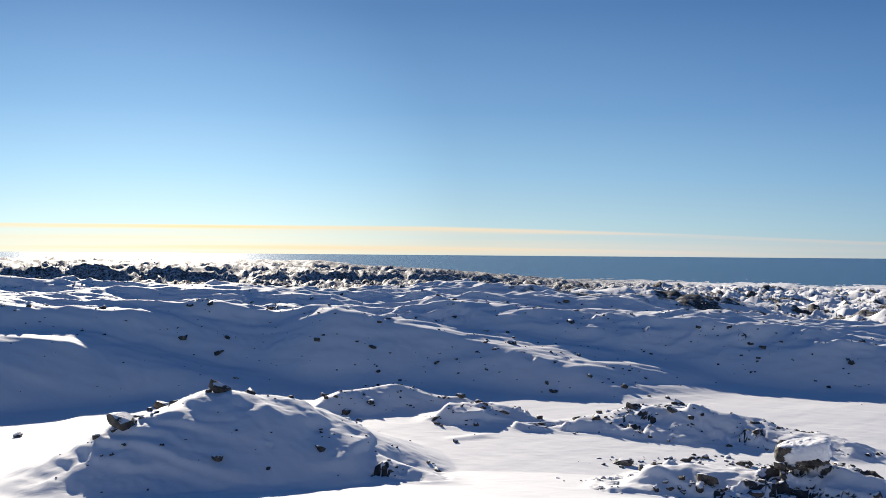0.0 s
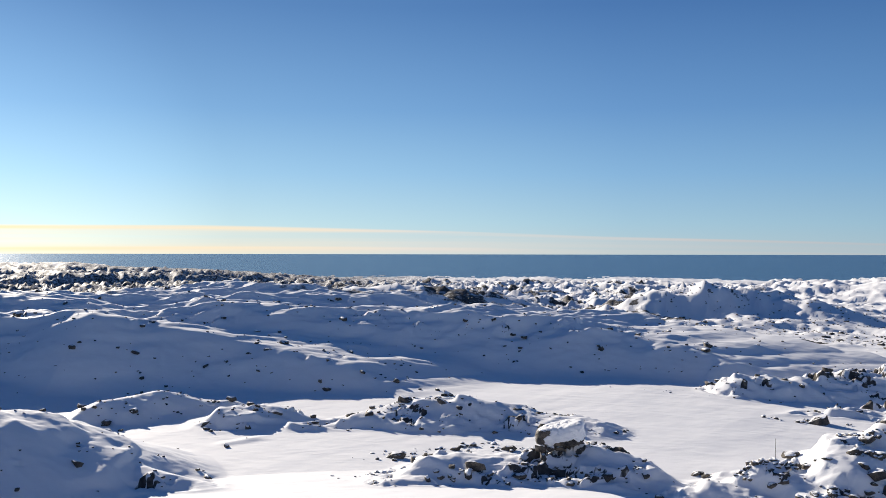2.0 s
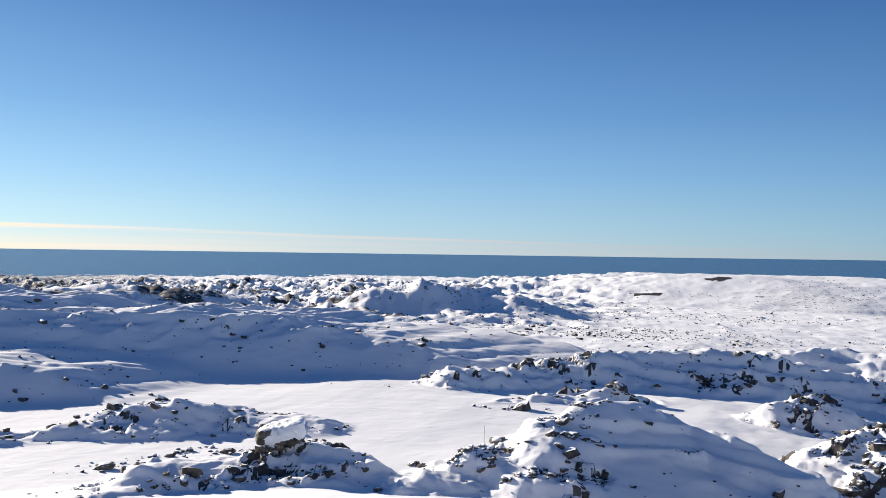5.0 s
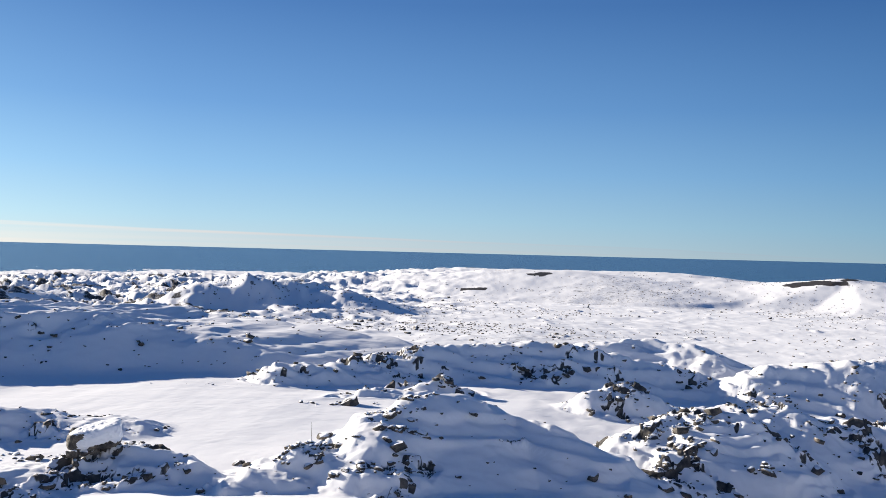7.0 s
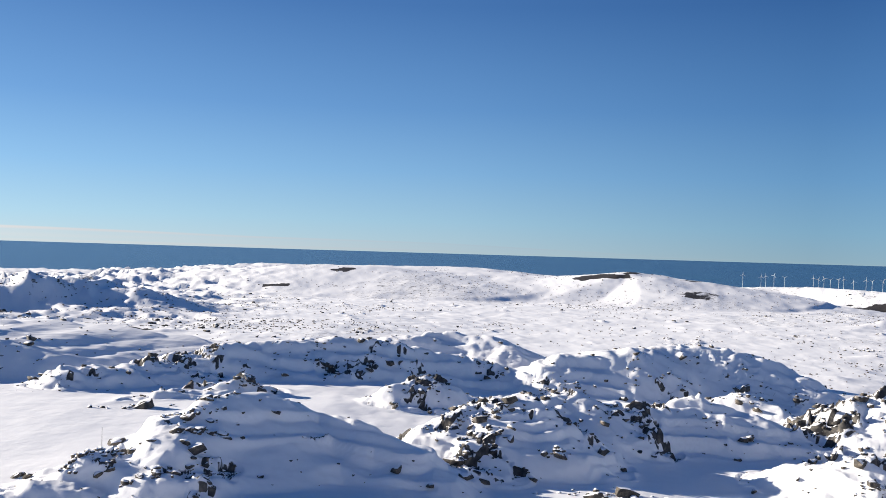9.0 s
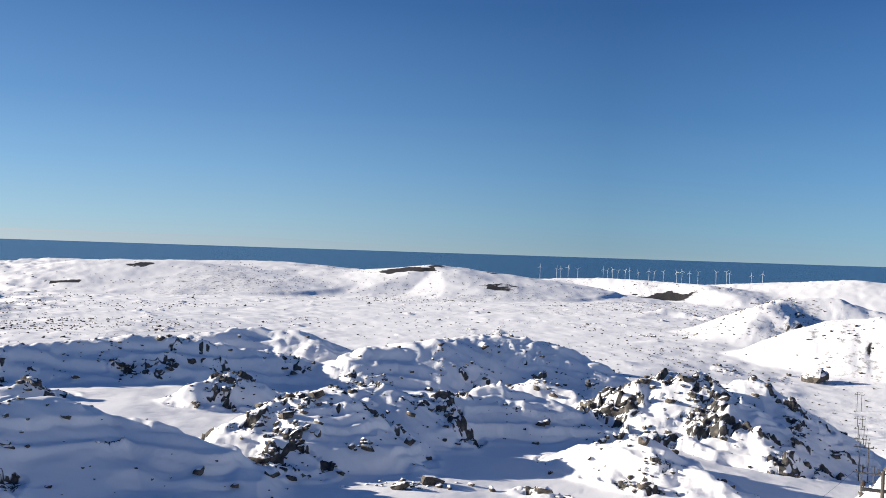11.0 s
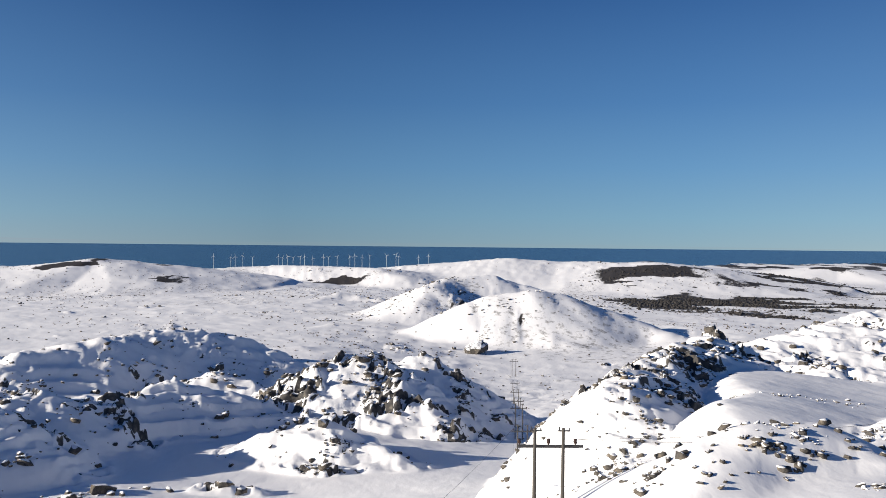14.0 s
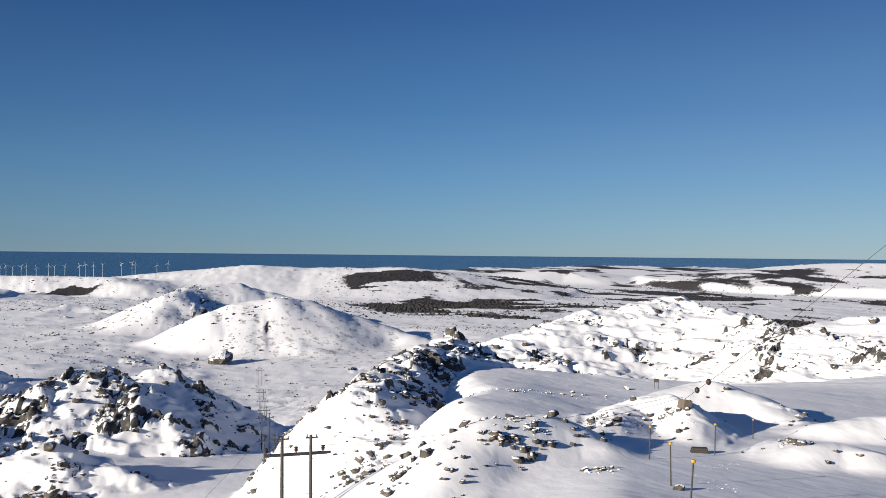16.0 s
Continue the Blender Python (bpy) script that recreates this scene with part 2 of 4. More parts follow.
def ridge(crest, near, far, rounding, stony, by_hand=False):
    """Raises a hill along a crest line: flank slopes towards and away from the summit (or right and left of the line), a rounded top, its rockiness."""
    global HEIGHT, STONY
    c = np.array(crest, float)
    ca, cd = np.degrees(np.arctan2(c[:, 0], c[:, 1])), np.hypot(c[:, 0], c[:, 1])
    cols = np.where((DEG > ca.min() - 45) & (DEG < ca.max() + 45))[0]
    rws = np.where((RAD > cd.min() * 0.3) & (RAD < cd.max() * 2.8))[0]
    sl = (slice(cols[0], cols[-1] + 1), slice(rws[0], rws[-1] + 1))
    x, y, d = GX[sl], GY[sl], DIST[sl]
    wob, wave = d * 0.02, max(14, cd.mean() * 0.14)
    x = x + wob * (fbm(GX[sl], GY[sl], wave, 3, 3) - 0.5) * 2
    y = y + wob * (fbm(GX[sl], GY[sl], wave, 3, 4) - 0.5) * 2
    best = np.full(x.shape, -1e9)
    off = np.full(x.shape, 1e9)
    for p, q in zip(c[:-1], c[1:]):
        v = q[:2] - p[:2]
        s = np.clip(((x - p[0]) * v[0] + (y - p[1]) * v[1]) / (v @ v), 0, 1)
        px, py, pz = p[0] + s * v[0], p[1] + s * v[1], p[2] + s * (q[2] - p[2])
        r = np.hypot(x - px, y - py)
        side = smooth(-0.8, 0.8, (np.hypot(x, y) - np.hypot(px, py)) / (r + 0.5))
        if by_hand:
            side = smooth(-0.7, 0.7, (v[0] * (y - py) - v[1] * (x - px)) / (math.hypot(*v) * (r + 0.5)))
        slope = near + (far - near) * side
        z = pz - slope * (np.sqrt(r * r + rounding ** 2) - rounding) - 0.35 * np.maximum(0, r - 0.2 * cd.mean())
        best = np.maximum(best, z)
        off = np.minimum(off, r)
    h = HEIGHT[sl]
    k = np.clip(d * 0.008, 0.6, 6)
    t = np.clip(0.5 + (best - h) / (2 * k), 0, 1)
    HEIGHT[sl] = h + (best - h) * t + k * t * (1 - t)
    reach = rounding * 2.3 + cd.mean() * 0.12
    STONY[sl] = np.maximum(STONY[sl] * (1 - 0.6 * t), stony * np.exp(-(off / reach) ** 2) * smooth(0.2, 0.8, t))


# near ridge with boulders
ridge([(-32.5, 105.1, 106.8), (-41.3, 113.7, 110.7), (-43.3, 116.2, 112.1), (-41.3, 121.1, 114.0), (-37.2, 125.6, 115.0), (-31.9, 130.2, 116.4), (-28.9, 131.9, 115.5), (-25.0, 133.7, 114.8), (-18.6, 130.7, 110.8), (-13.1, 126.3, 109.1), (-2.4, 119.0, 107.1), (5.0, 112.9, 105.4)], 0.40, 0.5, 2.0, 0.3)
# bench mounds
ridge([(-20.9, 178.8, 107.5), (-10.8, 182.7, 107.7), (1.0, 182.0, 105.4)], 0.54, 0.5, 1.7, 0.4)
# bench mounds
ridge([(4.1, 166.0, 107.4), (9.5, 167.7, 107.1), (15.7, 165.3, 105.0)], 0.54, 0.5, 1.7, 0.4)
# lone mound
ridge([(2.0, 150.0, 104.2), (6.7, 151.9, 104.3), (13.2, 147.4, 102.5)], 0.68, 0.5, 1.0, 0.2)
# shaded ridge
ridge([(-120.8, 182.7, 117.7), (-98.1, 195.8, 115.5), (-87.7, 200.7, 115.0), (-76.2, 204.2, 112.7), (-67.1, 204.3, 110.8), (-54.2, 195.6, 107.0), (-42.3, 187.3, 104.8)], 0.5, 0.05, 5, 0.05)
# shaded spur
ridge([(-27.0, 230.4, 119.6), (-13.4, 225.6, 116.2), (2.4, 220.0, 113.7), (15.9, 211.4, 111.2), (28.3, 203.0, 108.8), (37.1, 194.5, 105.8), (41.5, 188.5, 104.1)], 0.6, 0.05, 3, 0.15)
# great shaded slope
ridge([(-107.5, 214.6, 120.3), (-90.1, 222.4, 119.3), (-71.8, 232.2, 120.6), (-51.3, 240.6, 120.0), (-25.6, 245.7, 118.3), (2.7, 252.0, 119.5), (34.9, 251.6, 118.2), (65.2, 244.4, 116.3), (91.8, 232.5, 114.4), (92.8, 228.9, 112.8), (106.3, 220.7, 111.1), (118.1, 210.1, 109.5), (126.3, 200.5, 107.4), (132.6, 191.6, 105.6)], 0.55, 0.02, 4, 0.22)
# wind-scoured plateau above it
ridge([(-134.4, 268.2, 121.4), (-106.6, 285.8, 120.1), (-73.8, 301.1, 119.0), (-36.7, 312.9, 119.1), (3.4, 320.0, 119.6), (43.6, 315.0, 118.2), (79.8, 299.5, 116.3), (110.2, 279.0, 113.7), (125.9, 261.3, 107.8)], 0.06, 0.3, 6, 0.3)
# rocky hump on the lake shore
ridge([(14.2, 159.4, 104.7), (27.6, 160.6, 106.5), (36.2, 162.0, 108.5), (43.9, 160.1, 109.0), (54.4, 154.7, 107.0), (64.6, 144.2, 106.1)], 0.47, 0.5, 1.7, 0.5)
# knoll under the great boulder
ridge([(16.8, 110.7, 104.7), (22.6, 114.8, 107.3), (27.8, 117.8, 108.3), (33.1, 119.5, 108.9), (38.4, 117.9, 108.6), (41.7, 117.8, 108.5), (47.0, 115.8, 108.8), (51.4, 113.9, 109.5), (54.4, 109.2, 108.6), (57.3, 103.2, 107.3), (59.6, 97.2, 106.3)], 0.34, 0.5, 1.3, 0.7)
# rocks by the snow stake
ridge([(56.9, 96.5, 108.4), (63.6, 97.0, 109.5), (69.5, 96.6, 110.8), (71.7, 93.7, 110.1), (71.9, 88.5, 107.8)], 0.5, 0.5, 1.3, 0.85)
# knoll with a bouldery shoulder
ridge([(74.3, 91.7, 112.2), (80.9, 95.3, 114.1), (90.1, 95.1, 115.2), (93.5, 94.6, 115.2), (96.8, 92.6, 113.3), (99.5, 88.2, 111.3), (102.3, 81.8, 111.1), (103.3, 77.3, 109.9), (102.8, 72.8, 107.9), (102.2, 68.4, 106.2), (101.5, 64.1, 104.4), (100.5, 59.9, 102.6)], 0.55, 0.8, 2.5, 0.36)
# its bouldery arm
ridge([(80.3, 94.5, 113.7), (77.1, 90.6, 110.7), (75.0, 85.9, 109.1)], 0.6, 0.6, 1.5, 0.85)
# rocky ridge beyond the lake
ridge([(116.8, 176.9, 106.2), (135.5, 175.9, 105.5), (149.7, 174.6, 106.9), (163.1, 170.6, 108.2), (174.1, 165.1, 108.9), (187.7, 159.0, 109.3), (201.3, 151.5, 107.2), (213.1, 141.8, 103.9), (225.3, 129.8, 99.7), (233.4, 119.0, 96.3)], 0.62, 0.5, 2.5, 0.7)
# second ridge beyond the lake
ridge([(233.4, 119.1, 99.7), (247.6, 107.6, 103.9), (260.7, 96.6, 105.7), (269.7, 89.1, 105.9), (277.4, 77.3, 104.6), (281.5, 69.8, 103.2), (283.5, 60.9, 99.9)], 0.62, 0.6, 2.5, 0.7)
# rocky spur
ridge([(228.8, 169.9, 104.0), (245.0, 158.8, 105.5), (251.9, 147.7, 104.5), (251.2, 140.8, 102.6)], 0.6, 0.4, 2, 0.6)
# rocky spur
ridge([(108.9, 153.3, 102.1), (120.0, 153.7, 102.9), (129.7, 150.9, 103.4), (140.4, 146.6, 104.3)], 0.4, 0.4, 1.6, 0.85)
# spur
ridge([(234.8, 116.3, 103.2), (254.2, 104.9, 104.1), (263.8, 94.0, 101.1)], 0.7, 0.5, 2.5, 0.7)
# rocky rise
ridge([(254.3, 185.9, 96.4), (279.7, 184.3, 99.8), (294.8, 179.3, 97.8), (302.0, 166.8, 93.8)], 0.65, 0.5, 3.4, 0.6)
# middle ridge
ridge([(151.3, 114.9, 100.1), (158.3, 115.6, 104.0), (167.2, 113.4, 105.9), (170.6, 110.1, 103.0), (173.2, 104.0, 100.1)], 0.6, 0.6, 1.8, 0.7)
# rocky knoll
ridge([(112.7, 83.1, 104.3), (119.9, 81.6, 106.7), (128.5, 79.3, 108.9), (134.4, 77.3, 110.7), (138.1, 74.8, 111.0), (139.3, 72.5, 108.4), (139.7, 69.3, 107.1)], 0.55, 0.7, 1.5, 0.85)
# its foot of broken rock
ridge([(130.9, 75.2, 109.8), (121.8, 72.9, 106.0), (115.1, 72.4, 104.3), (111.6, 68.6, 102.7)], 0.5, 0.7, 1.2, 0.95)
# second hump
ridge([(149.0, 77.5, 107.1), (159.4, 74.6, 108.6), (163.4, 70.5, 106.5), (171.0, 65.1, 105.7), (181.5, 56.4, 105.9), (185.7, 48.7, 103.8), (189.7, 40.7, 100.8), (192.6, 36.1, 98.2)], 0.5, 0.6, 2.0, 0.62)
# outcrop in the pond
ridge([(153.2, 34.2, 100.3), (155.1, 30.0, 102.7), (157.1, 24.2, 104.4), (155.7, 20.4, 104.0), (153.2, 15.5, 101.7), (151.8, 8.6, 100.1)], 0.6, 0.5, 1.4, 0.95)
# rocky crest
ridge([(200.0, 34.9, 102.0), (206.7, 30.8, 106.2), (210.5, 25.3, 108.4), (211.3, 17.2, 107.8), (205.5, 14.0, 105.2), (197.7, 11.5, 102.6), (193.9, 5.1, 100.0), (192.0, -1.0, 96.9)], 0.5, 0.6, 2.0, 1.0)
# shore rocks
ridge([(121.1, 57.3, 99.5), (125.0, 53.7, 99.6), (127.2, 48.2, 99.4), (126.5, 44.3, 98.3)], 0.6, 0.6, 1.2, 0.8)
# small islet in the pond
ridge([(127.6, 41.0, 98.7), (131.0, 36.7, 99.4), (132.3, 31.6, 99.3), (131.1, 27.8, 98.7)], 0.5, 0.5, 1.2, 0.8)
# low crag beyond it
ridge([(221.6, 13.1, 105.1), (225.9, 6.3, 106.3), (222.0, 1.3, 103.2)], 0.6, 0.6, 2.0, 0.8)
# small hump
ridge([(239.7, 71.1, 95.7), (245.7, 64.5, 97.5), (243.7, 55.6, 95.1)], 0.54, 0.5, 1.7, 0.7)
# small hump
ridge([(273.5, 96.5, 94.1), (282.1, 89.7, 95.1), (280.5, 73.6, 92.4)], 0.54, 0.5, 2.1, 0.6)
# knoll on the snow flat
ridge([(544.3, 92.2, 68.1), (565.2, 77.5, 74.3), (567.3, 59.3, 71.3), (551.2, 29.4, 65.0)], 0.8, 0.52, 3.2, 0.75)
# low knoll
ridge([(425.7, 86.1, 76.2), (436.2, 76.7, 78.0), (425.3, 63.4, 73.3)], 0.56, 0.39, 2.4, 0.5)
# far knoll
ridge([(888.2, 145.4, 55.9), (922.1, 121.2, 65.3), (916.6, 79.1, 59.1), (898.7, 49.0, 56.1)], 0.7, 0.6, 6, 0.5)
# long low ridge
ridge([(308.8, 153.9, 90.0), (342.6, 126.0, 91.5), (372.3, 98.1, 92.1), (378.7, 84.3, 86.5)], 0.7, 0.5, 3.4, 0.5)
# rocky hill
ridge([(649.4, 27.3, 80.5), (689.8, 16.4, 89.5), (740.0, -0.5, 93.0), (759.1, -37.3, 95.0), (752.3, -64.2, 88.1), (735.1, -84.6, 83.3)], 0.38, 0.5, 8, 0.75)
# round snow dome
ridge([(559.7, -17.9, 89.0), (566.9, -35.1, 94.0), (572.3, -55.8, 96.5), (575.4, -73.0, 94.1), (570.5, -92.5, 86.3), (561.2, -110.5, 79.2), (544.9, -129.0, 73.5)], 0.5, 0.6, 14, 0.3)
# low rocks
ridge([(480.0, -1.5, 68.5), (484.6, -19.2, 68.8), (479.0, -30.7, 64.3)], 0.56, 0.39, 2.4, 0.9)
# low rocks
ridge([(518.7, -36.2, 64.6), (516.1, -63.3, 72.8), (492.5, -86.4, 65.2)], 0.42, 0.39, 4.0, 0.6)
# far plateau
ridge([(987.3, 1027.6, 73.3), (1077.2, 932.9, 77.0), (1209.9, 752.9, 78.0), (1181.4, 653.3, 71.2)], 0.1, 0.1, 20, 0.1)
# far plateau
ridge([(1221.5, 574.9, 70.3), (1254.2, 499.4, 82.4), (1249.3, 426.2, 70.5)], 0.13, 0.12, 20, 0.1)
# far rocky hills
ridge([(1495.9, 366.0, 57.5), (1512.6, 289.2, 63.2), (1464.4, 127.7, 62.2), (1397.9, 77.4, 53.9)], 0.3, 0.1, 15, 0.55)
# far rocky hills
ridge([(1678.9, 61.9, 56.8), (1675.6, -121.7, 72.3), (1664.3, -228.8, 67.1), (1571.4, -350.5, 71.8)], 0.12, 0.1, 20, 0.5)
# rocky shoulder below the masts
ridge([(86.6, -15.4, 124.0), (113.0, -26.0, 122.6), (134.7, -38.3, 122.9), (135.3, -43.2, 121.6), (131.3, -48.5, 119.7), (127.5, -52.7, 119.7), (116.1, -58.6, 118.7), (106.4, -59.6, 118.7)], 0.55, 1.2, 3, 0.88, True)
# near dome
ridge([(42.3, -12.0, 126.4), (50.5, -16.2, 127.4), (52.8, -18.8, 128.0), (53.6, -22.2, 127.8), (50.6, -24.0, 126.9), (47.1, -24.2, 126.1)], 0.5, 0.6, 2.1, 0.35)
# knoll by the path
ridge([(58.7, -27.9, 125.4), (66.5, -34.6, 125.9), (65.9, -37.9, 126.3), (60.4, -37.3, 125.6), (54.4, -35.6, 125.0)], 0.75, 0.54, 1.7, 0.5)
# knoll behind the anchor block
ridge([(73.4, -42.9, 124.7), (74.4, -48.9, 125.5), (71.5, -51.3, 124.7), (64.9, -51.7, 123.7)], 0.54, 0.5, 2.5, 0.2)
# round hump
ridge([(48.5, -35.3, 126.0), (49.3, -37.6, 126.6), (47.5, -38.3, 126.5)], 0.81, 0.5, 1.5, 0.4)
# round hump
ridge([(45.3, -36.2, 126.9), (45.7, -38.9, 127.0), (43.7, -39.7, 127.0)], 0.81, 0.5, 1.5, 0.2)
# round hump
ridge([(59.7, -50.2, 124.9), (58.8, -54.3, 125.3), (55.1, -58.0, 125.8)], 0.54, 0.5, 2.5, 0.2)
# broad snowy rise
ridge([(215.8, -79.7, 110.3), (231.1, -95.4, 113.5), (242.6, -118.4, 116.1), (248.9, -148.9, 119.0), (220.5, -155.8, 115.9), (186.3, -151.3, 115.0), (166.6, -158.6, 115.8)], 0.35, 0.5, 6.8, 0.7)
# rise behind
ridge([(252.8, -212.1, 109.8), (250.2, -230.3, 112.7), (228.8, -251.5, 116.2)], 0.27, 0.5, 8.5, 0.3)
# far white hill
ridge([(1875.2, -305.9, 54.3), (1906.2, -411.0, 60.1), (1892.1, -471.7, 48.1)], 0.12, 0.2, 20, 0.4)
# far white hill inland
ridge([(1841.1, -1378.6, 47.4), (1801.7, -1508.8, 69.4), (1672.0, -1651.3, 75.6)], 0.08, 0.1, 20, 0.4)
# far white hill by the moor
ridge([(2158.3, -794.9, 22.6), (2155.5, -936.0, 41.4), (2054.9, -1033.1, 26.8)], 0.1, 0.1, 20, 0.3)
# headland
ridge([(-1197.6, 1904.8, 73.1), (-1007.7, 2011.7, 68.8), (-844.7, 2085.4, 69.2), (-689.6, 2141.7, 61.8), (-536.0, 2185.2, 60.2), (-374.1, 2218.7, 58.9), (-234.2, 2237.8, 49.4), (-34.1, 2249.7, 39.0)], 0.03, 0.2, 8, 0.3)
# headland
ridge([(-566.0, 2435.1, 31.3), (-476.4, 2454.2, 32.7), (-353.8, 2474.8, 36.0), (-275.8, 2484.7, 23.5)], 0.2, 0.2, 6, 0.15)
# far hill
ridge([(925.9, 912.6, 76.0), (974.3, 860.7, 80.9), (1025.9, 798.5, 81.6)], 0.1, 0.1, 20, 0.1)
# hummocky hill
ridge([(284.8, 550.7, 90.5), (329.5, 548.7, 96.7), (368.8, 535.2, 98.2), (382.6, 500.5, 91.4)], 0.35, 0.25, 6, 0.32)
# hummocky hill
ridge([(75.7, 514.5, 102.4), (107.3, 529.2, 105.6), (137.0, 512.0, 102.6)], 0.35, 0.2, 6, 0.32)

ROUGH = FAR * (0.35 + 0.65 * smooth(320, 800, DIST))
HEIGHT += FAR * (2.0 + DIST * 0.0045) * (LEFT * 1.1 + (1 - LEFT) * 0.16) * (ridged(GX, GY, 150, 4, 5) * 2 - 1.1)
HEIGHT += ROUGH * (2.0 + DIST * 0.0045) * (LEFT * 1.6 + (1 - LEFT) * 0.14) * (ridged(GX, GY, 46, 4, 8) * 2 - 1.1)
HEIGHT += ROUGH * LEFT * (2.0 + DIST * 0.004) * (ridged(GX, GY, 19, 3, 13) * 2 - 1.2)
# long drifts on the plateau above the shaded slope
HEIGHT += smooth(222, 250, DIST) * (1 - smooth(340, 420, DIST)) * (1 - smooth(22, 34, AZ)) * 8.0 * (ridged(GX / 2.2, GY, 24, 4, 19) - 0.66)
HEIGHT += smooth(150, 175, DIST) * (1 - smooth(245, 330, DIST)) * (1 - smooth(26, 36, AZ)) * 2.4 * (fbm(GX / 4.0, GY, 9, 3, 20) - 0.5) * smooth(104, 108, HEIGHT)
# the gneiss weathers into benches and risers, tilted and broken
TILT = 0.10 * GX - 0.05 * GY + 7.0 * fbm(GX, GY, 26, 4, 51)


def benches(step, share):
    """Adds ledges of one height to the stony ground."""
    global HEIGHT
    q = (HEIGHT + TILT) / step
    f = q - np.floor(q)
    HEIGHT = HEIGHT + share * step * (np.floor(q) + smooth(0.30, 0.78, f) - q)


CRAGS = smooth(0.14, 0.42, STONY) * smooth(60, 85, DIST) * (1 - smooth(300, 480, DIST) * np.where(AZ < 45, 1.0, 0.4))
benches(3.4, 0.6 * CRAGS * smooth(0.36, 0.56, fbm(GX, GY, 34, 3, 52)))
benches(1.5, 0.7 * CRAGS * smooth(0.40, 0.56, fbm(GX, GY, 15, 3, 53)))
# drifts and wind ripples
SCALE = np.clip(DIST / 110, 0.6, 9)
ca, sa = math.cos(radians(35)), math.sin(radians(35))
FLAT = 1 - smooth(0.0, 0.25, STONY)
PLAIN = 1 - 0.75 * smooth(230, 380, DIST) * (1 - LEFT)     # wind has packed the far plateau smooth
SASTRUGI = ridged((ca * GX - sa * GY) / 4.5, sa * GX + ca * GY, 5.0, 3, 62)
HEIGHT += 0.34 * SCALE ** 0.6 * (SASTRUGI - 0.6) * smooth(25, 60, DIST) * (1 - 0.75 * FLAT) * PLAIN
HEIGHT += 0.42 * SCALE ** 0.5 * (fbm((ca * GX + sa * GY) / 4, (-sa * GX + ca * GY), 8.0, 4, 60) - 0.5) * smooth(15, 50, DIST) * (1 - 0.6 * FLAT) * PLAIN
HEIGHT += 1.2 * SCALE ** 0.5 * (ridged(GX, GY, 17.0, 4, 64) - 0.62) * smooth(0.33, 0.6, STONY) * (1 - smooth(200, 450, DIST))
HEIGHT += 0.9 * SCALE ** 0.4 * (ridged(GX, GY, 6.5, 4, 66) - 0.62) * smooth(0.10, 0.45, STONY) * smooth(35, 70, DIST) * (1 - smooth(260, 420, DIST))
# rock ledges stand out of the snow where the ground is stony
# (at one true size on the near hills, coarser on the far ones)
AWAY = smooth(270, 380, DIST)
U, V = (ca * GX - sa * GY) / SCALE ** 0.75, (sa * GX + ca * GY) / SCALE ** 0.75 * 0.7
U1, V1 = (ca * GX - sa * GY) / 1.4, (sa * GX + ca * GY) / 1.4
crag = ridged(U, V, 4.6, 4, 21) * AWAY + ridged(U1, V1, 4.6, 4, 21) * (1 - AWAY)
patch = fbm(GX / SCALE ** 0.6, GY / SCALE ** 0.6, 7.0, 4, 33) * AWAY + fbm(GX / 1.2, GY / 1.2, 7.0, 4, 33) * (1 - AWAY)
want = smooth(0.50, 0.74, STONY * 0.56 + (patch - 0.5) * 1.3 + (crag - 0.5) * 0.7) * smooth(0.03, 0.25, STONY)
q = crag * 4 + fbm(U1, V1, 2.2, 3, 44) * 1.5
ledge = np.floor(q) + smooth(0.35, 1.0, q - np.floor(q))


def blocks(x, y, seed):
    """Jointed bedrock: each cell of a jittered net stands at its own height and tilt, about -0.5 to 0.5."""
    fx, fy = np.floor(x).astype(np.int64), np.floor(y).astype(np.int64)
    best, out = np.full(x.shape, 9.0), np.zeros(x.shape)
    for i in (-1, 0, 1):
        for j in (-1, 0, 1):
            ix, iy = fx + i, fy + j
            dx, dy = x - ix - lattice(ix, iy, seed), y - iy - lattice(ix, iy, seed + 1)
            d2 = dx * dx + dy * dy
            here = lattice(ix, iy, seed + 2) - 0.5 + dx * (lattice(ix, iy, seed + 3) - 0.5) + dy * (lattice(ix, iy, seed + 4) - 0.5)
            out, best = np.where(d2 < best, here, out), np.minimum(d2, best)
    return out


RELIEF = want * (SCALE ** 0.8 * (ledge - 3.0) * 0.10 + SCALE ** 0.6 * (1.3 * blocks(U1 / 2.6, V1 / 2.0, 91) + 0.6 * blocks(U1 / 1.2, V1 / 1.0, 96)) * smooth(72, 100, DIST) * (1 - 0.7 * smooth(205, 290, DIST)))
HEIGHT += RELIEF
d_az = np.gradient(RELIEF, axis=0) / (np.radians(np.gradient(DEG))[:, None] * np.maximum(DIST, 1.0))
d_r = np.gradient(RELIEF, axis=1) / np.maximum(np.gradient(RAD), 0.05)[None, :]
STEEP = np.hypot(d_az, d_r)
BARE = np.clip(want * (0.18 + 0.46 * smooth(0.12, 0.45, STEEP)), 0, 1)
BARE = np.maximum(BARE, FAR * LEFT * smooth(0.50, 0.66, fbm(GX, GY, 34, 5, 25) + 0.10 * STEEP) * 0.56)
BARE = np.maximum(BARE, FAR * (1 - LEFT) * 0.36 * smooth(0.47, 0.62, fbm(GX / 1.5, GY, 70, 5, 27)))
BARE = np.where(DIST < 300, want * (0.14 + 0.46 * smooth(0.25, 0.6, STEEP)) * smooth(72, 100, DIST), BARE)
BARE = np.minimum(BARE, 1 - 0.52 * FAR * LEFT)
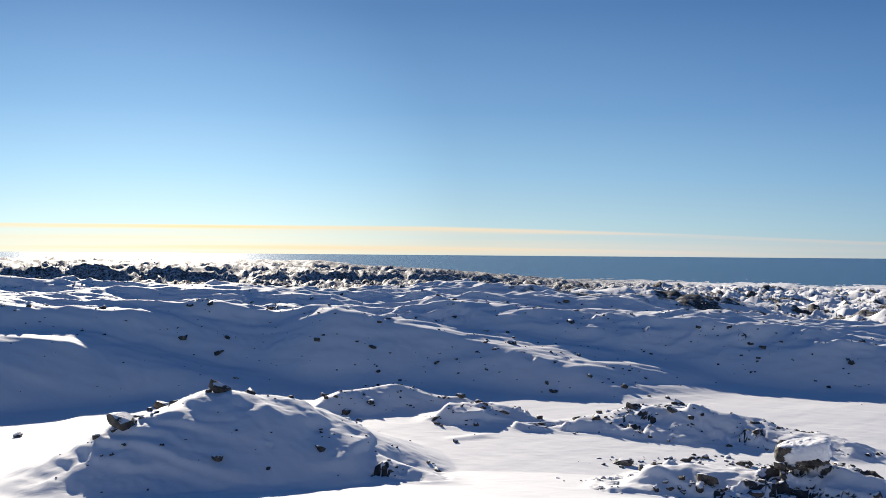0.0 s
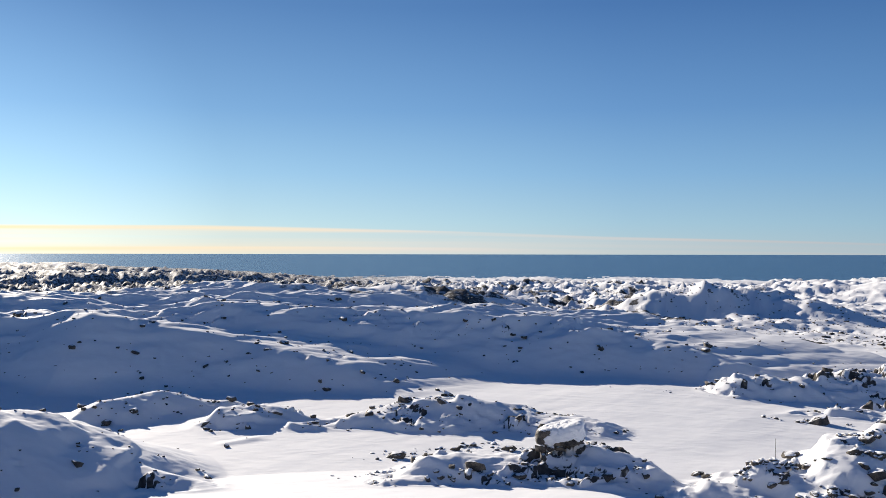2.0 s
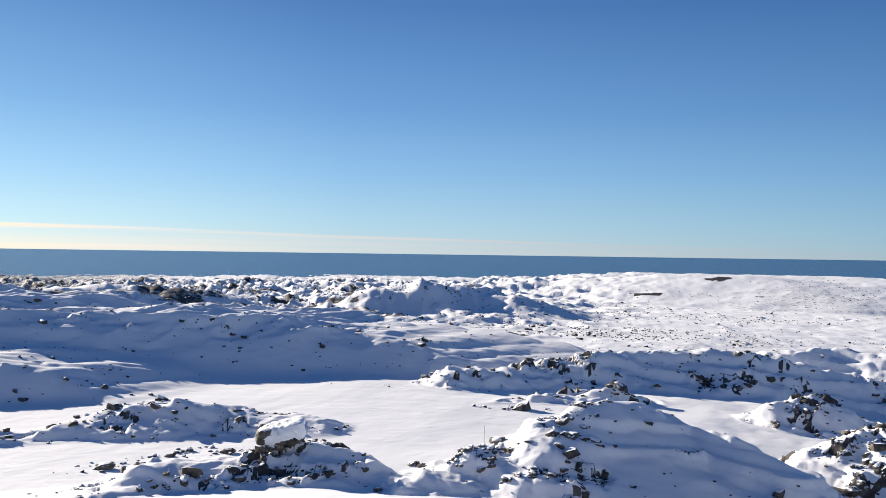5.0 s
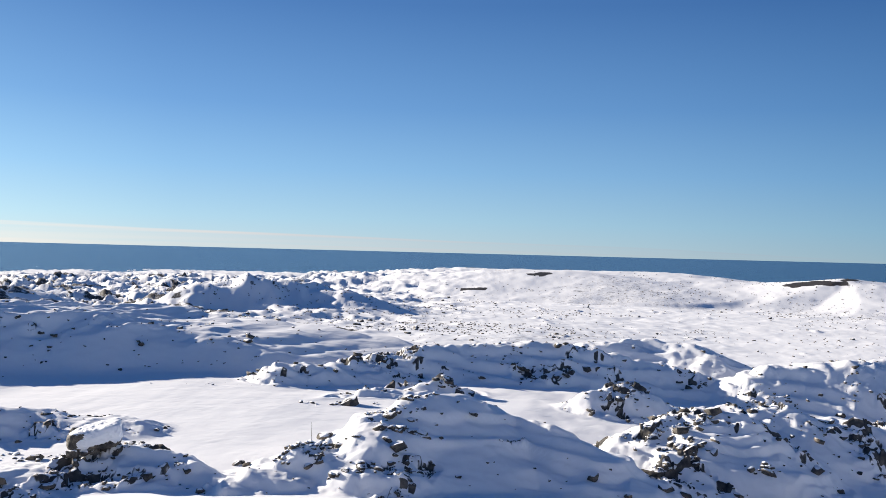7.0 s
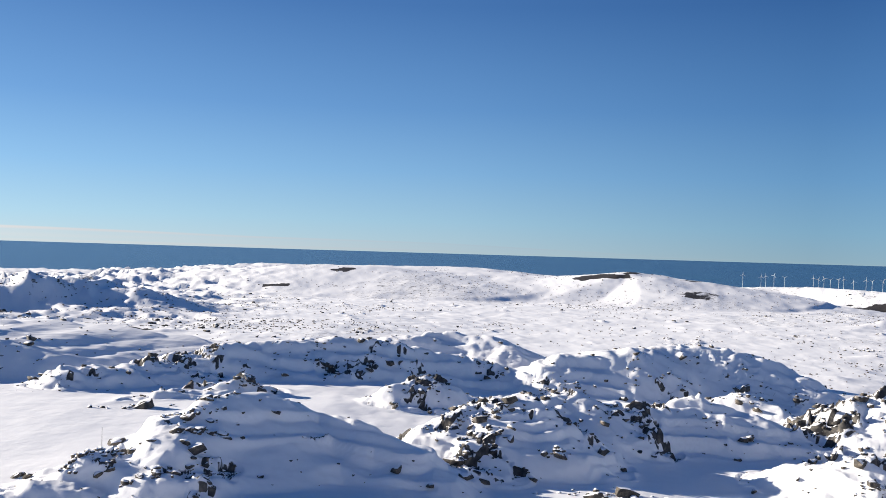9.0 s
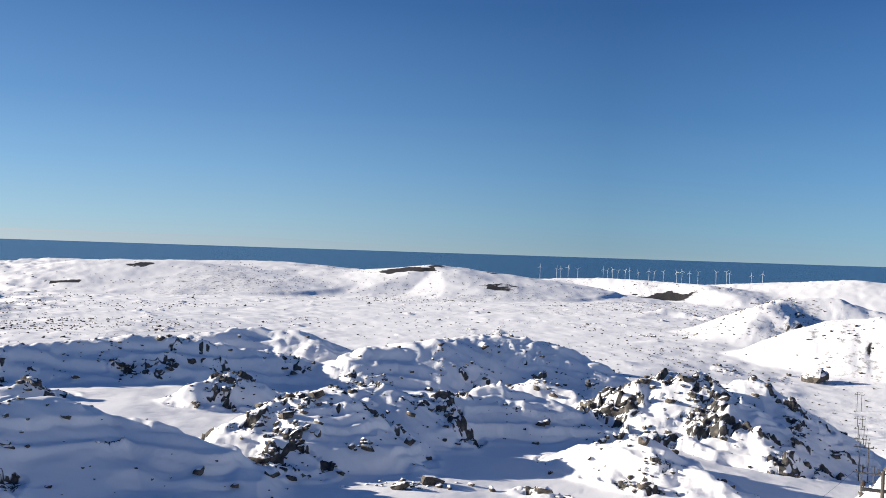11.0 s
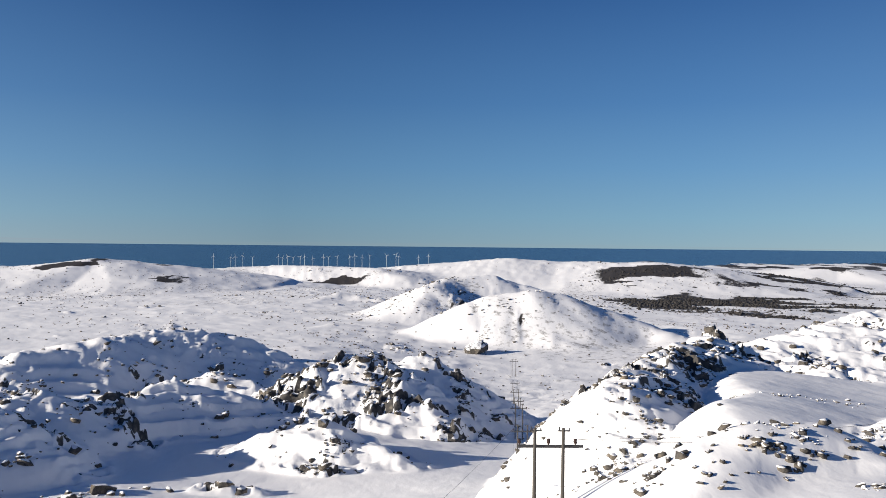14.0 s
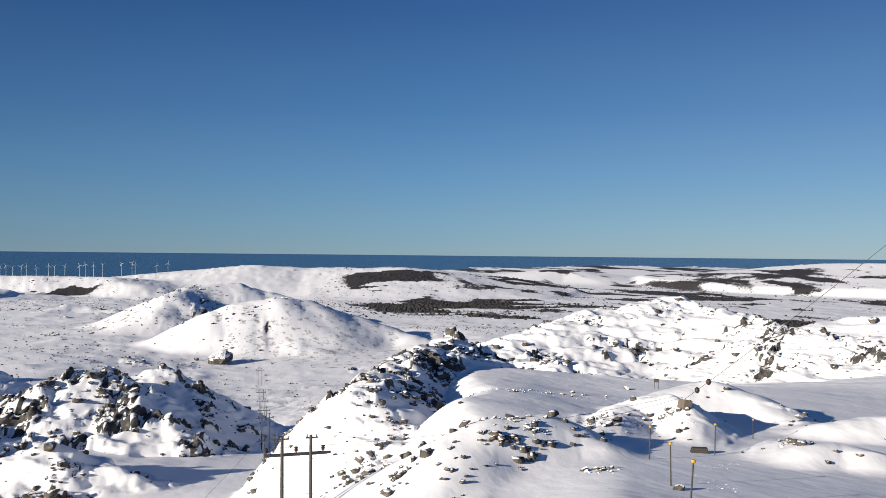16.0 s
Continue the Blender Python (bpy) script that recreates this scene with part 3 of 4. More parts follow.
# brown heath and dark scrub: dense on the far shore towards the sun, in bands across the low land
BANDS = fbm(GX + 40, GY * 0.6, 85, 5, 77)
HEATH = smooth(97, 102, AZ) * smooth(880, 1000, DIST) * (1 - smooth(1700, 2000, DIST)) * smooth(0.42, 0.50, BANDS)
HEATH = np.maximum(HEATH, smooth(96, 112, AZ) * smooth(500, 760, DIST) * smooth(0.54, 0.62, BANDS))
HEATH = np.maximum(HEATH, smooth(90, 102, AZ) * smooth(1700, 2000, DIST) * (0.34 + 0.55 * fbm(GX / 3, GY, 200, 5, 79)))
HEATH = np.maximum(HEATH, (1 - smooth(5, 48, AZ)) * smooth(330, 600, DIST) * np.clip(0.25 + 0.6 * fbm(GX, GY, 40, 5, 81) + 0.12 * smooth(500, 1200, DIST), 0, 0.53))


def heath_patch(x, y, wide, deep):
    """A dark patch of scrub, wide across the line of sight."""
    d = math.hypot(x, y)
    across, along = (GX * y - GY * x) / d, (GX * x + GY * y) / d - d
    r = np.hypot(across / wide, along / deep) + 1.5 * (fbm(GX, GY, wide * 0.4, 5, 90) - 0.5)
    np.maximum(HEATH, smooth(1.15, 0.75, r), out=HEATH)


heath_patch(977.6, 794.4, 40, 24)
heath_patch(881.8, 665.9, 53, 27)
heath_patch(2783.8, 1477.7, 91, 54)
heath_patch(1138.8, 352.3, 30, 18)
heath_patch(1281.4, 452.4, 69, 42)
heath_patch(799.7, 784.5, 21, 13)
heath_patch(248.3, 332.6, 11, 7)
heath_patch(1191.1, 530.3, 50, 23)
heath_patch(1396.2, 170.4, 52, 29)
heath_patch(1165.9, 348.8, 31, 19)
heath_patch(2851.3, 1490.7, 92, 55)
heath_patch(877.3, 671.7, 42, 19)
heath_patch(1203.1, -310.0, 40, 24)
heath_patch(1201.4, -316.4, 48, 29)
heath_patch(1203.4, -308.6, 48, 29)
HEATH *= np.where(AZ > 50, np.clip(0.54 + 3.0 * (fbm(GX / 2.5, GY, 70, 6, 95) - 0.5), 0.1, 1.0), 1.0)
# end of the relief

na, nr = HEIGHT.shape
verts = np.stack([GX, GY, HEIGHT], -1).reshape(-1, 3).astype(np.float32)
ii, jj = np.meshgrid(np.arange(na), np.arange(nr - 1), indexing="ij")
nx = (ii + 1) % na
quads = np.stack([ii * nr + jj, ii * nr + jj + 1, nx * nr + jj + 1, nx * nr + jj], -1).reshape(-1, 4).astype(np.int32)
me = bpy.data.meshes.new("ground")
me.vertices.add(len(verts)); me.vertices.foreach_set("co", verts.ravel())
me.loops.add(quads.size); me.loops.foreach_set("vertex_index", quads.ravel())
me.polygons.add(len(quads)); me.polygons.foreach_set("loop_start", np.arange(0, quads.size, 4, dtype=np.int32))
me.update(calc_edges=True)
for key, field in (("bare", BARE), ("heath", HEATH)):
    at = me.attributes.new(key, "FLOAT", "POINT")
    at.data.foreach_set("value", field.astype(np.float32).ravel())
me.polygons.foreach_set("use_smooth", np.ones(len(quads), dtype=bool))
me.materials.append(SNOW_GROUND)
ground = tagged(new("ground", me), "snow-covered rocky hills falling away to the coast", "ground", kind="structure")

bm = bmesh.new()
bmesh.ops.create_grid(bm, x_segments=2, y_segments=2, size=9000)
me = bpy.data.meshes.new("water"); bm.to_mesh(me); bm.free()
me.materials.append(SEA)
water = tagged(new("water", me), "calm blue sea reaching to the horizon", "water", kind="structure")


# ---- rocks ----
def height_at(x, y):
    """The ground's height."""
    az = math.degrees(math.atan2(x, y))
    az = az + 360 if az < DEG[0] else az
    d = math.hypot(x, y)
    i = min(max(int(np.searchsorted(DEG, az)) - 1, 0), len(DEG) - 2)
    j = min(max(int(np.searchsorted(RAD, d)) - 1, 0), len(RAD) - 2)
    u, v = (az - DEG[i]) / (DEG[i + 1] - DEG[i]), (d - RAD[j]) / (RAD[j + 1] - RAD[j])
    a = HEIGHT[i, j] + (HEIGHT[i, j + 1] - HEIGHT[i, j]) * v
    b = HEIGHT[i + 1, j] + (HEIGHT[i + 1, j + 1] - HEIGHT[i + 1, j]) * v
    return float(a + (b - a) * u)


def field_at(field, x, y):
    az, d = math.degrees(math.atan2(x, y)), math.hypot(x, y)
    i = min(max(int(np.searchsorted(DEG, az)), 0), len(DEG) - 1)
    return float(field[i, min(int(np.searchsorted(RAD, d)), len(RAD) - 1)])


def rock_material(name, snowy, dark=1.0):
    """Lichen-stained gneiss with snow lying on what faces up."""
    m, n, l, b = material(name, 0.85)
    geo, tc, sep, obj = n.new("ShaderNodeNewGeometry"), n.new("ShaderNodeTexCoord"), n.new("ShaderNodeSeparateXYZ"), n.new("ShaderNodeObjectInfo")
    coarse, fine, bump = n.new("ShaderNodeTexNoise"), n.new("ShaderNodeTexNoise"), n.new("ShaderNodeBump")
    coarse.inputs["Scale"].default_value, coarse.inputs["Detail"].default_value = 0.9, 7
    fine.inputs["Scale"].default_value, fine.inputs["Detail"].default_value = 6.0, 6
    for t in (coarse, fine):
        l.new(geo.outputs["Position"], t.inputs["Vector"])
    col = ramp(n, [(0.30, (0.03 * dark, 0.029 * dark, 0.03 * dark)), (0.5, (0.085 * dark, 0.076 * dark, 0.066 * dark)), (0.72, (0.20 * dark, 0.165 * dark, 0.125 * dark))])
    l.new(coarse.outputs["Fac"], col.inputs[0])
    spot = n.new("ShaderNodeMix"); spot.data_type, spot.blend_type = "RGBA", "MULTIPLY"
    grain = ramp(n, [(0.35, 0.55), (0.65, 1.15)])
    l.new(fine.outputs["Fac"], grain.inputs[0])
    spot.inputs[0].default_value = 1.0
    l.new(col.outputs[0], spot.inputs[6]); l.new(grain.outputs[0], spot.inputs[7])
    l.new(geo.outputs["Normal"], sep.inputs[0])
    lie = n.new("ShaderNodeMath"); lie.operation = "MULTIPLY_ADD"
    l.new(coarse.outputs["Fac"], lie.inputs[0]); lie.inputs[1].default_value = 0.9
    l.new(sep.outputs[2], lie.inputs[2])
    cap = ramp(n, [(0.0, 0.0), (1.0, 1.0)])
    cap.color_ramp.elements[0].position, cap.color_ramp.elements[1].position = 0.93 - snowy, 0.99 - snowy
    half = n.new("ShaderNodeMath"); half.operation = "MULTIPLY"; half.inputs[1].default_value = 0.7
    l.new(lie.outputs[0], half.inputs[0]); l.new(half.outputs[0], cap.inputs[0])
    mix = n.new("ShaderNodeMix"); mix.data_type = "RGBA"
    mix.inputs[7].default_value = (0.86, 0.87, 0.89, 1)
    l.new(cap.outputs[0], mix.inputs[0]); l.new(spot.outputs[2], mix.inputs[6])
    l.new(mix.outputs[2], b.inputs["Base Color"])
    bump.inputs["Strength"].default_value, bump.inputs["Distance"].default_value = 0.5, 0.15
    l.new(fine.outputs["Fac"], bump.inputs["Height"]); l.new(bump.outputs[0], b.inputs["Normal"])
    return m


GNEISS, GNEISS_SNOWY = rock_material("gneiss", 0.05), rock_material("gneiss_snow_covered", 0.33)
GNEISS_STREAKED = rock_material("gneiss_snow_streaked", 0.24, 1.0)


def rock_shape(rng, points=26, flat=0.75, fine=True):
    """A block broken along its joints: the hull of scattered points, roughened. About one metre wide."""
    bm = bmesh.new()
    for _ in range(points):
        v = Vector((rng.gauss(0, 1), rng.gauss(0, 1), rng.gauss(0, 1))).normalized()
        v = Vector([max(-0.72, min(0.72, c)) for c in v])
        bm.verts.new((v.x * 0.62 * rng.uniform(0.85, 1.1), v.y * 0.5 * rng.uniform(0.8, 1.1), v.z * 0.5 * flat * rng.uniform(0.85, 1.1)))
    hull = bmesh.ops.convex_hull(bm, input=bm.verts[:])
    bmesh.ops.delete(bm, geom=[g for g in hull["geom_interior"] if isinstance(g, bmesh.types.BMVert)], context="VERTS")
    if fine:
        bmesh.ops.subdivide_edges(bm, edges=bm.edges[:], cuts=1, use_grid_fill=True)
        for v in bm.verts:
            v.co *= 1 + 0.16 * (noise.noise(v.co * 3.1 + Vector((rng.seed_at, 0, 0))) )
    bmesh.ops.recalc_face_normals(bm, faces=bm.faces[:])
    return bm


class Dice(random.Random):
    seed_at = 0.0


def to_mesh(name, bm, mat):
    me = bpy.data.meshes.new(name)
    bm.to_mesh(me)
    bm.free()
    me.materials.append(mat)
    return me


def part(name, bm, mat, parent, label=""):
    ob = new(name, to_mesh(name, bm, mat))
    ob.parent = parent
    return tagged(ob, label) if label else ob


def joined(name, shapes, places, mat, label, category):
    """Many small pieces, shapes set at places (shape, Matrix), as one mesh of stuff."""
    vs, fs, base = [], [], 0
    data = [(np.array([v.co[:] for v in s.verts]), np.array([[q.index for q in f.verts] for f in s.faces])) for s in shapes]
    for k, m in places:
        v, f = data[k]
        a = np.array(m)
        vs.append(v @ a[:3, :3].T + a[:3, 3])
        fs.append(f + base)
        base += len(v)
    v, f = np.concatenate(vs).astype(np.float32), np.concatenate(fs).astype(np.int32)
    me = bpy.data.meshes.new(name)
    me.vertices.add(len(v)); me.vertices.foreach_set("co", v.ravel())
    me.loops.add(f.size); me.loops.foreach_set("vertex_index", f.ravel())
    me.polygons.add(len(f)); me.polygons.foreach_set("loop_start", np.arange(0, f.size, 3, dtype=np.int32))
    me.update(calc_edges=True)
    me.materials.append(mat)
    return tagged(new(name, me), label, category, kind="stuff")


dice = Dice(7)
ROCKS, ROCKS_SNOWY, SLABS, PEBBLES = [], [], [], []
for k in range(9):
    dice.seed_at = k * 5.0
    shape = rock_shape(dice)
    bmesh.ops.triangulate(shape, faces=shape.faces[:])
    ROCKS.append(to_mesh("rock", shape.copy(), GNEISS))
    SLABS.append(shape.copy())
    SLABS[-1].verts.index_update()
    ROCKS_SNOWY.append(to_mesh("rock", shape, GNEISS_SNOWY))
for k in range(8):
    shape = rock_shape(dice, 11, 0.8, False)
    bmesh.ops.triangulate(shape, faces=shape.faces[:])
    shape.verts.index_update()
    PEBBLES.append(shape)


def set_rock(x, y, wide, sink=0.22, snowy=False, tall=1.0, label="", name="rock", spin=None):
    """One rock, sitting in the snow."""
    ob = new(name, dice.choice(ROCKS_SNOWY if snowy else ROCKS))
    s = wide / 1.35
    ob.matrix_world = (Matrix.Translation((x, y, height_at(x, y) + s * (0.33 * tall - sink)))
                       @ pose(0, 0, 0, dice.uniform(-14, 14), dice.uniform(4, 26), (dice.gauss(-35, 28) + dice.choice((0, 180))) if spin is None else spin)
                       @ Matrix.Diagonal((s * 1.25, s, s * tall * 0.9, 1)))
    return tagged(ob, label or ("grey gneiss rock capped with snow" if snowy else "bare dark gneiss rock sticking out of the snow"), "rock", "rocks on the hills")


# rocks that stand out on the ridges
BARE_ROCK = "dark angular gneiss rock standing out of the snow"
set_rock(-32.9, 129.5, 4.68, label=BARE_ROCK)
set_rock(-26.2, 140.6, 3.10, label=BARE_ROCK)
set_rock(-43.1, 118.4, 5.32, label=BARE_ROCK)
set_rock(-43.8, 125.8, 3.48, label=BARE_ROCK)
set_rock(-42.2, 133.9, 3.42, label=BARE_ROCK)
set_rock(-40.3, 133.1, 2.16, label=BARE_ROCK)
set_rock(-57.4, 173.0, 2.18, label=BARE_ROCK)
set_rock(-28.8, 112.9, 2.42, label=BARE_ROCK)
set_rock(-22.0, 112.2, 1.11, label=BARE_ROCK)
set_rock(-71.5, 148.7, 2.30, label=BARE_ROCK)
set_rock(2.3, 148.5, 1.75, label=BARE_ROCK)
set_rock(35.6, 162.7, 3.76, label=BARE_ROCK)
set_rock(41.1, 157.2, 2.82, label=BARE_ROCK)
set_rock(31.2, 174.5, 2.16, label=BARE_ROCK)
set_rock(49.5, 184.5, 3.11, label=BARE_ROCK)
set_rock(8.3, 167.9, 1.27, label=BARE_ROCK)
set_rock(-15.5, 165.3, 1.29, label=BARE_ROCK)
set_rock(-1.2, 163.0, 0.70, label=BARE_ROCK)
set_rock(27.8, 134.6, 3.25, label=BARE_ROCK)
set_rock(32.4, 134.4, 0.93, label=BARE_ROCK)
set_rock(38.0, 137.0, 2.02, label=BARE_ROCK)
set_rock(46.4, 134.9, 2.78, label=BARE_ROCK)
set_rock(68.6, 114.6, 1.87, label=BARE_ROCK)
set_rock(34.3, 113.6, 3.27, label=BARE_ROCK)
set_rock(31.2, 113.8, 1.55, label=BARE_ROCK)
set_rock(17.5, 220.3, 3.24, label=BARE_ROCK)
set_rock(3.3, 210.9, 1.61, label=BARE_ROCK)
set_rock(-16.8, 213.6, 2.32, label=BARE_ROCK)
set_rock(75.4, 232.2, 1.86, label=BARE_ROCK)
set_rock(75.8, 87.6, 3.45, label=BARE_ROCK)
set_rock(141.0, 145.5, 3.13, label=BARE_ROCK)
set_rock(92.4, 89.6, 1.63, label=BARE_ROCK)
set_rock(153.5, 113.6, 1.87, label=BARE_ROCK)
set_rock(113.3, 145.7, 5.01, label=BARE_ROCK)
set_rock(80.2, 94.0, 2.80, label=BARE_ROCK)
set_rock(85.3, 96.3, 2.23, label=BARE_ROCK)
set_rock(73.4, 99.9, 2.65, label=BARE_ROCK)
set_rock(67.9, 114.1, 1.57, label=BARE_ROCK)
set_rock(67.7, 87.8, 1.26, label=BARE_ROCK)
set_rock(65.6, 92.8, 1.51, label=BARE_ROCK)
set_rock(168.3, 115.0, 2.44, label=BARE_ROCK)
set_rock(81.4, 81.4, 1.06, label=BARE_ROCK)
set_rock(66.7, 92.0, 1.40, label=BARE_ROCK)
set_rock(71.0, 85.2, 1.37, label=BARE_ROCK)
set_rock(114.5, 73.5, 4.92, label=BARE_ROCK)
set_rock(135.6, 75.3, 3.60, label=BARE_ROCK)
set_rock(127.3, 76.4, 2.97, label=BARE_ROCK)
set_rock(123.7, 72.7, 3.50, label=BARE_ROCK)
set_rock(126.1, 77.6, 1.63, label=BARE_ROCK)
set_rock(126.1, 72.1, 2.11, label=BARE_ROCK)
set_rock(128.5, 61.9, 2.71, label=BARE_ROCK)
set_rock(121.2, 62.9, 1.81, label=BARE_ROCK)
set_rock(108.3, 67.3, 2.88, label=BARE_ROCK)
set_rock(113.3, 66.9, 2.17, label=BARE_ROCK)
BROWN_ROCK = "weathered brown-grey gneiss rock standing out of the snow"
set_rock(154.7, 115.0, 2.51, label=BROWN_ROCK)
set_rock(155.5, 21.9, 3.41, label=BROWN_ROCK)
set_rock(184.9, 30.9, 3.05, label=BROWN_ROCK)
set_rock(151.0, 19.1, 2.81, label=BROWN_ROCK)
set_rock(180.3, 33.7, 2.79, label=BROWN_ROCK)
set_rock(207.4, 20.1, 4.97, label=BROWN_ROCK)
set_rock(202.4, 18.3, 3.97, label=BROWN_ROCK)
set_rock(205.0, 29.2, 3.82, label=BROWN_ROCK)
set_rock(203.5, 11.9, 3.32, label=BROWN_ROCK)
set_rock(264.1, 69.3, 5.92, label=BROWN_ROCK)
set_rock(198.2, 16.5, 2.59, label=BROWN_ROCK)
set_rock(126.7, 49.8, 4.39, label=BROWN_ROCK)
set_rock(120.6, 52.6, 3.54, label=BROWN_ROCK)
set_rock(131.6, 33.2, 2.93, label=BROWN_ROCK)
set_rock(479.4, -16.2, 18.38, label=BROWN_ROCK)
set_rock(127.8, -36.8, 3.48, label=BROWN_ROCK)
set_rock(119.9, -32.4, 1.48, label=BROWN_ROCK)
set_rock(127.7, -51.4, 2.62, label=BROWN_ROCK)
set_rock(75.8, -23.5, 0.69, label=BROWN_ROCK)
set_rock(72.4, -15.2, 1.17, label=BROWN_ROCK)
set_rock(89.6, -29.3, 0.52, label=BROWN_ROCK)
set_rock(90.2, -22.6, 1.10, label=BROWN_ROCK)
set_rock(129.9, -48.5, 1.32, label=BROWN_ROCK)
set_rock(220.7, -107.9, 2.13, label=BROWN_ROCK)
set_rock(50.1, -22.8, 0.69, label=BROWN_ROCK)
set_rock(54.1, -20.2, 0.92, label=BROWN_ROCK)
set_rock(53.3, -22.3, 0.50, label=BROWN_ROCK)
set_rock(51.0, -20.6, 0.56, label=BROWN_ROCK)
set_rock(62.2, -30.0, 0.93, label=BROWN_ROCK)
set_rock(44.4, -22.1, 0.47, label=BROWN_ROCK)
set_rock(35.5, -21.4, 0.73, label=BROWN_ROCK)
set_rock(207.8, -116.2, 1.81, label=BROWN_ROCK)
set_rock(162.8, -136.2, 3.00, label=BROWN_ROCK)
set_rock(66.0, -51.7, 0.93, label=BROWN_ROCK)
set_rock(58.4, -44.7, 0.53, label=BROWN_ROCK)
set_rock(100.4, -53.0, 1.17, label=BROWN_ROCK)
set_rock(63.5, -37.1, 0.64, label=BROWN_ROCK)
set_rock(46.3, -13.6, 0.58, label=BROWN_ROCK)
set_rock(244.6, -220.0, 5.36, label=BROWN_ROCK)

LEDGES = []


def outcrop(x, y, wide, deep, count, size):
    """A broken ledge of bedrock: slabs in a ragged band along the strike, half under the snow."""
    d = math.hypot(x, y)
    side, out = Vector((y / d, -x / d)), Vector((x / d, y / d))
    set_rock(x, y, size * 0.6, sink=0.28, snowy=dice.random() < 0.5, tall=0.8, label="broken dark gneiss ledge edged with snow")
    for k in range(int(count * 2.4)):
        u, v = dice.gauss(0, 0.5), dice.gauss(0, 0.5)
        p = Vector((x, y)) + side * u * wide + out * (v * deep + u * wide * 0.25)
        s = size * dice.choice((0.14, 0.18, 0.22, 0.28, 0.35, 0.5)) / 1.1
        tall = dice.uniform(0.8, 1.5)
        LEDGES.append((dice.randrange(9), Matrix.Translation((p.x, p.y, height_at(p.x, p.y) + s * (0.33 * tall - dice.uniform(0.28, 0.5))))
                       @ pose(0, 0, 0, dice.uniform(-24, 24), dice.uniform(-8, 34), dice.gauss(-35, 55) + dice.choice((0, 180)))
                       @ Matrix.Diagonal((s * 1.15, s, s * tall, 1))))


outcrop(78.6, 90.9, 5.8, 2.0, 14, 4.0)
outcrop(81.3, 94.7, 5.0, 1.7, 16, 2.9)
outcrop(86.8, 96.2, 4.4, 1.6, 10, 2.5)
outcrop(69.4, 96.3, 4.6, 1.7, 12, 3.1)
outcrop(69.8, 87.1, 4.5, 1.7, 12, 2.2)
outcrop(141.4, 144.2, 3.6, 1.7, 6, 2.8)
outcrop(114.9, 73.8, 7.2, 2.5, 14, 4.2)
outcrop(124.9, 74.3, 5.8, 2.0, 14, 3.6)
outcrop(131.6, 75.5, 5.0, 1.8, 12, 3.1)
outcrop(129.5, 62.8, 2.8, 1.5, 6, 2.8)
outcrop(126.2, 79.1, 5.8, 2.0, 10, 1.8)
outcrop(184.9, 30.9, 13.1, 4.6, 16, 3.0)
outcrop(150.5, 19.6, 3.9, 1.3, 8, 2.3)
outcrop(207.9, 21.5, 14.7, 5.2, 16, 3.0)
outcrop(201.8, 17.5, 9.1, 3.1, 14, 2.6)
outcrop(204.8, 30.5, 8.0, 2.8, 10, 2.5)
outcrop(264.1, 69.3, 8.8, 3.0, 10, 2.8)
outcrop(613.4, 84.0, 27.7, 9.7, 12, 5)
outcrop(479.3, -19.1, 27.6, 9.7, 12, 4)
outcrop(546.0, -30.9, 21.0, 7.3, 10, 4)
outcrop(249.6, 88.1, 13.5, 4.7, 10, 2.5)
outcrop(530.9, 172.9, 32.1, 11.2, 10, 2.8)
outcrop(123.9, 52.3, 10.2, 3.5, 14, 2.6)
outcrop(218.6, 113.8, 9.5, 3.3, 10, 1.9)
outcrop(164.0, 114.6, 7.7, 2.6, 8, 1.9)
outcrop(30.8, 136.1, 10.6, 3.7, 12, 1.6)
outcrop(40.0, 138.8, 5.0, 1.7, 10, 2.5)
outcrop(47.3, 135.0, 5.0, 1.8, 10, 1.9)
outcrop(33.1, 112.5, 4.6, 1.7, 12, 3.1)
outcrop(23.8, 123.3, 7.0, 2.4, 12, 1.8)
outcrop(35.6, 162.7, 7.4, 2.5, 10, 2.2)
outcrop(49.5, 183.2, 6.5, 2.3, 8, 2.1)
outcrop(65.6, 96.3, 6.4, 2.2, 12, 2.2)
outcrop(-34.4, 136.1, 4.1, 1.7, 8, 2.8)
outcrop(113.3, 177.2, 20.2, 7.1, 14, 1.4)
outcrop(-42.8, 119.7, 3.9, 1.7, 10, 3.1)
outcrop(-33.3, 135.5, 3.2, 1.7, 8, 2.5)
outcrop(-13.1, 201.5, 10.3, 3.6, 8, 1.8)
outcrop(68.1, 232.9, 18.6, 6.5, 10, 1.3)
outcrop(-34.1, 229.0, 23.6, 8.3, 12, 1.6)
outcrop(181.8, 161.8, 23.3, 8.1, 16, 2.1)
outcrop(294.7, 183.0, 19.9, 7.0, 14, 2.6)
outcrop(143.4, 175.4, 18.8, 6.6, 14, 2.0)
outcrop(111.1, 147.4, 7.1, 2.5, 10, 2.0)
outcrop(162.0, 115.3, 12.7, 4.4, 12, 2.1)
outcrop(225.1, 107.6, 8.5, 2.9, 10, 2.8)
outcrop(163.1, 68.0, 3.4, 1.3, 6, 2.6)
outcrop(560.2, 185.0, 33.9, 11.9, 10, 2.8)
outcrop(245.0, 64.8, 8.1, 2.8, 8, 3.0)
outcrop(127.8, -36.8, 5.9, 2.1, 14, 3.4)
outcrop(113.8, -29.3, 6.8, 2.4, 14, 2.4)
outcrop(89.5, -20.0, 3.5, 1.2, 10, 2.4)
outcrop(73.9, -16.0, 1.9, 1.2, 6, 2.6)
outcrop(125.9, -42.9, 10.2, 3.6, 14, 2)
outcrop(125.5, -51.9, 5.2, 1.8, 8, 3)
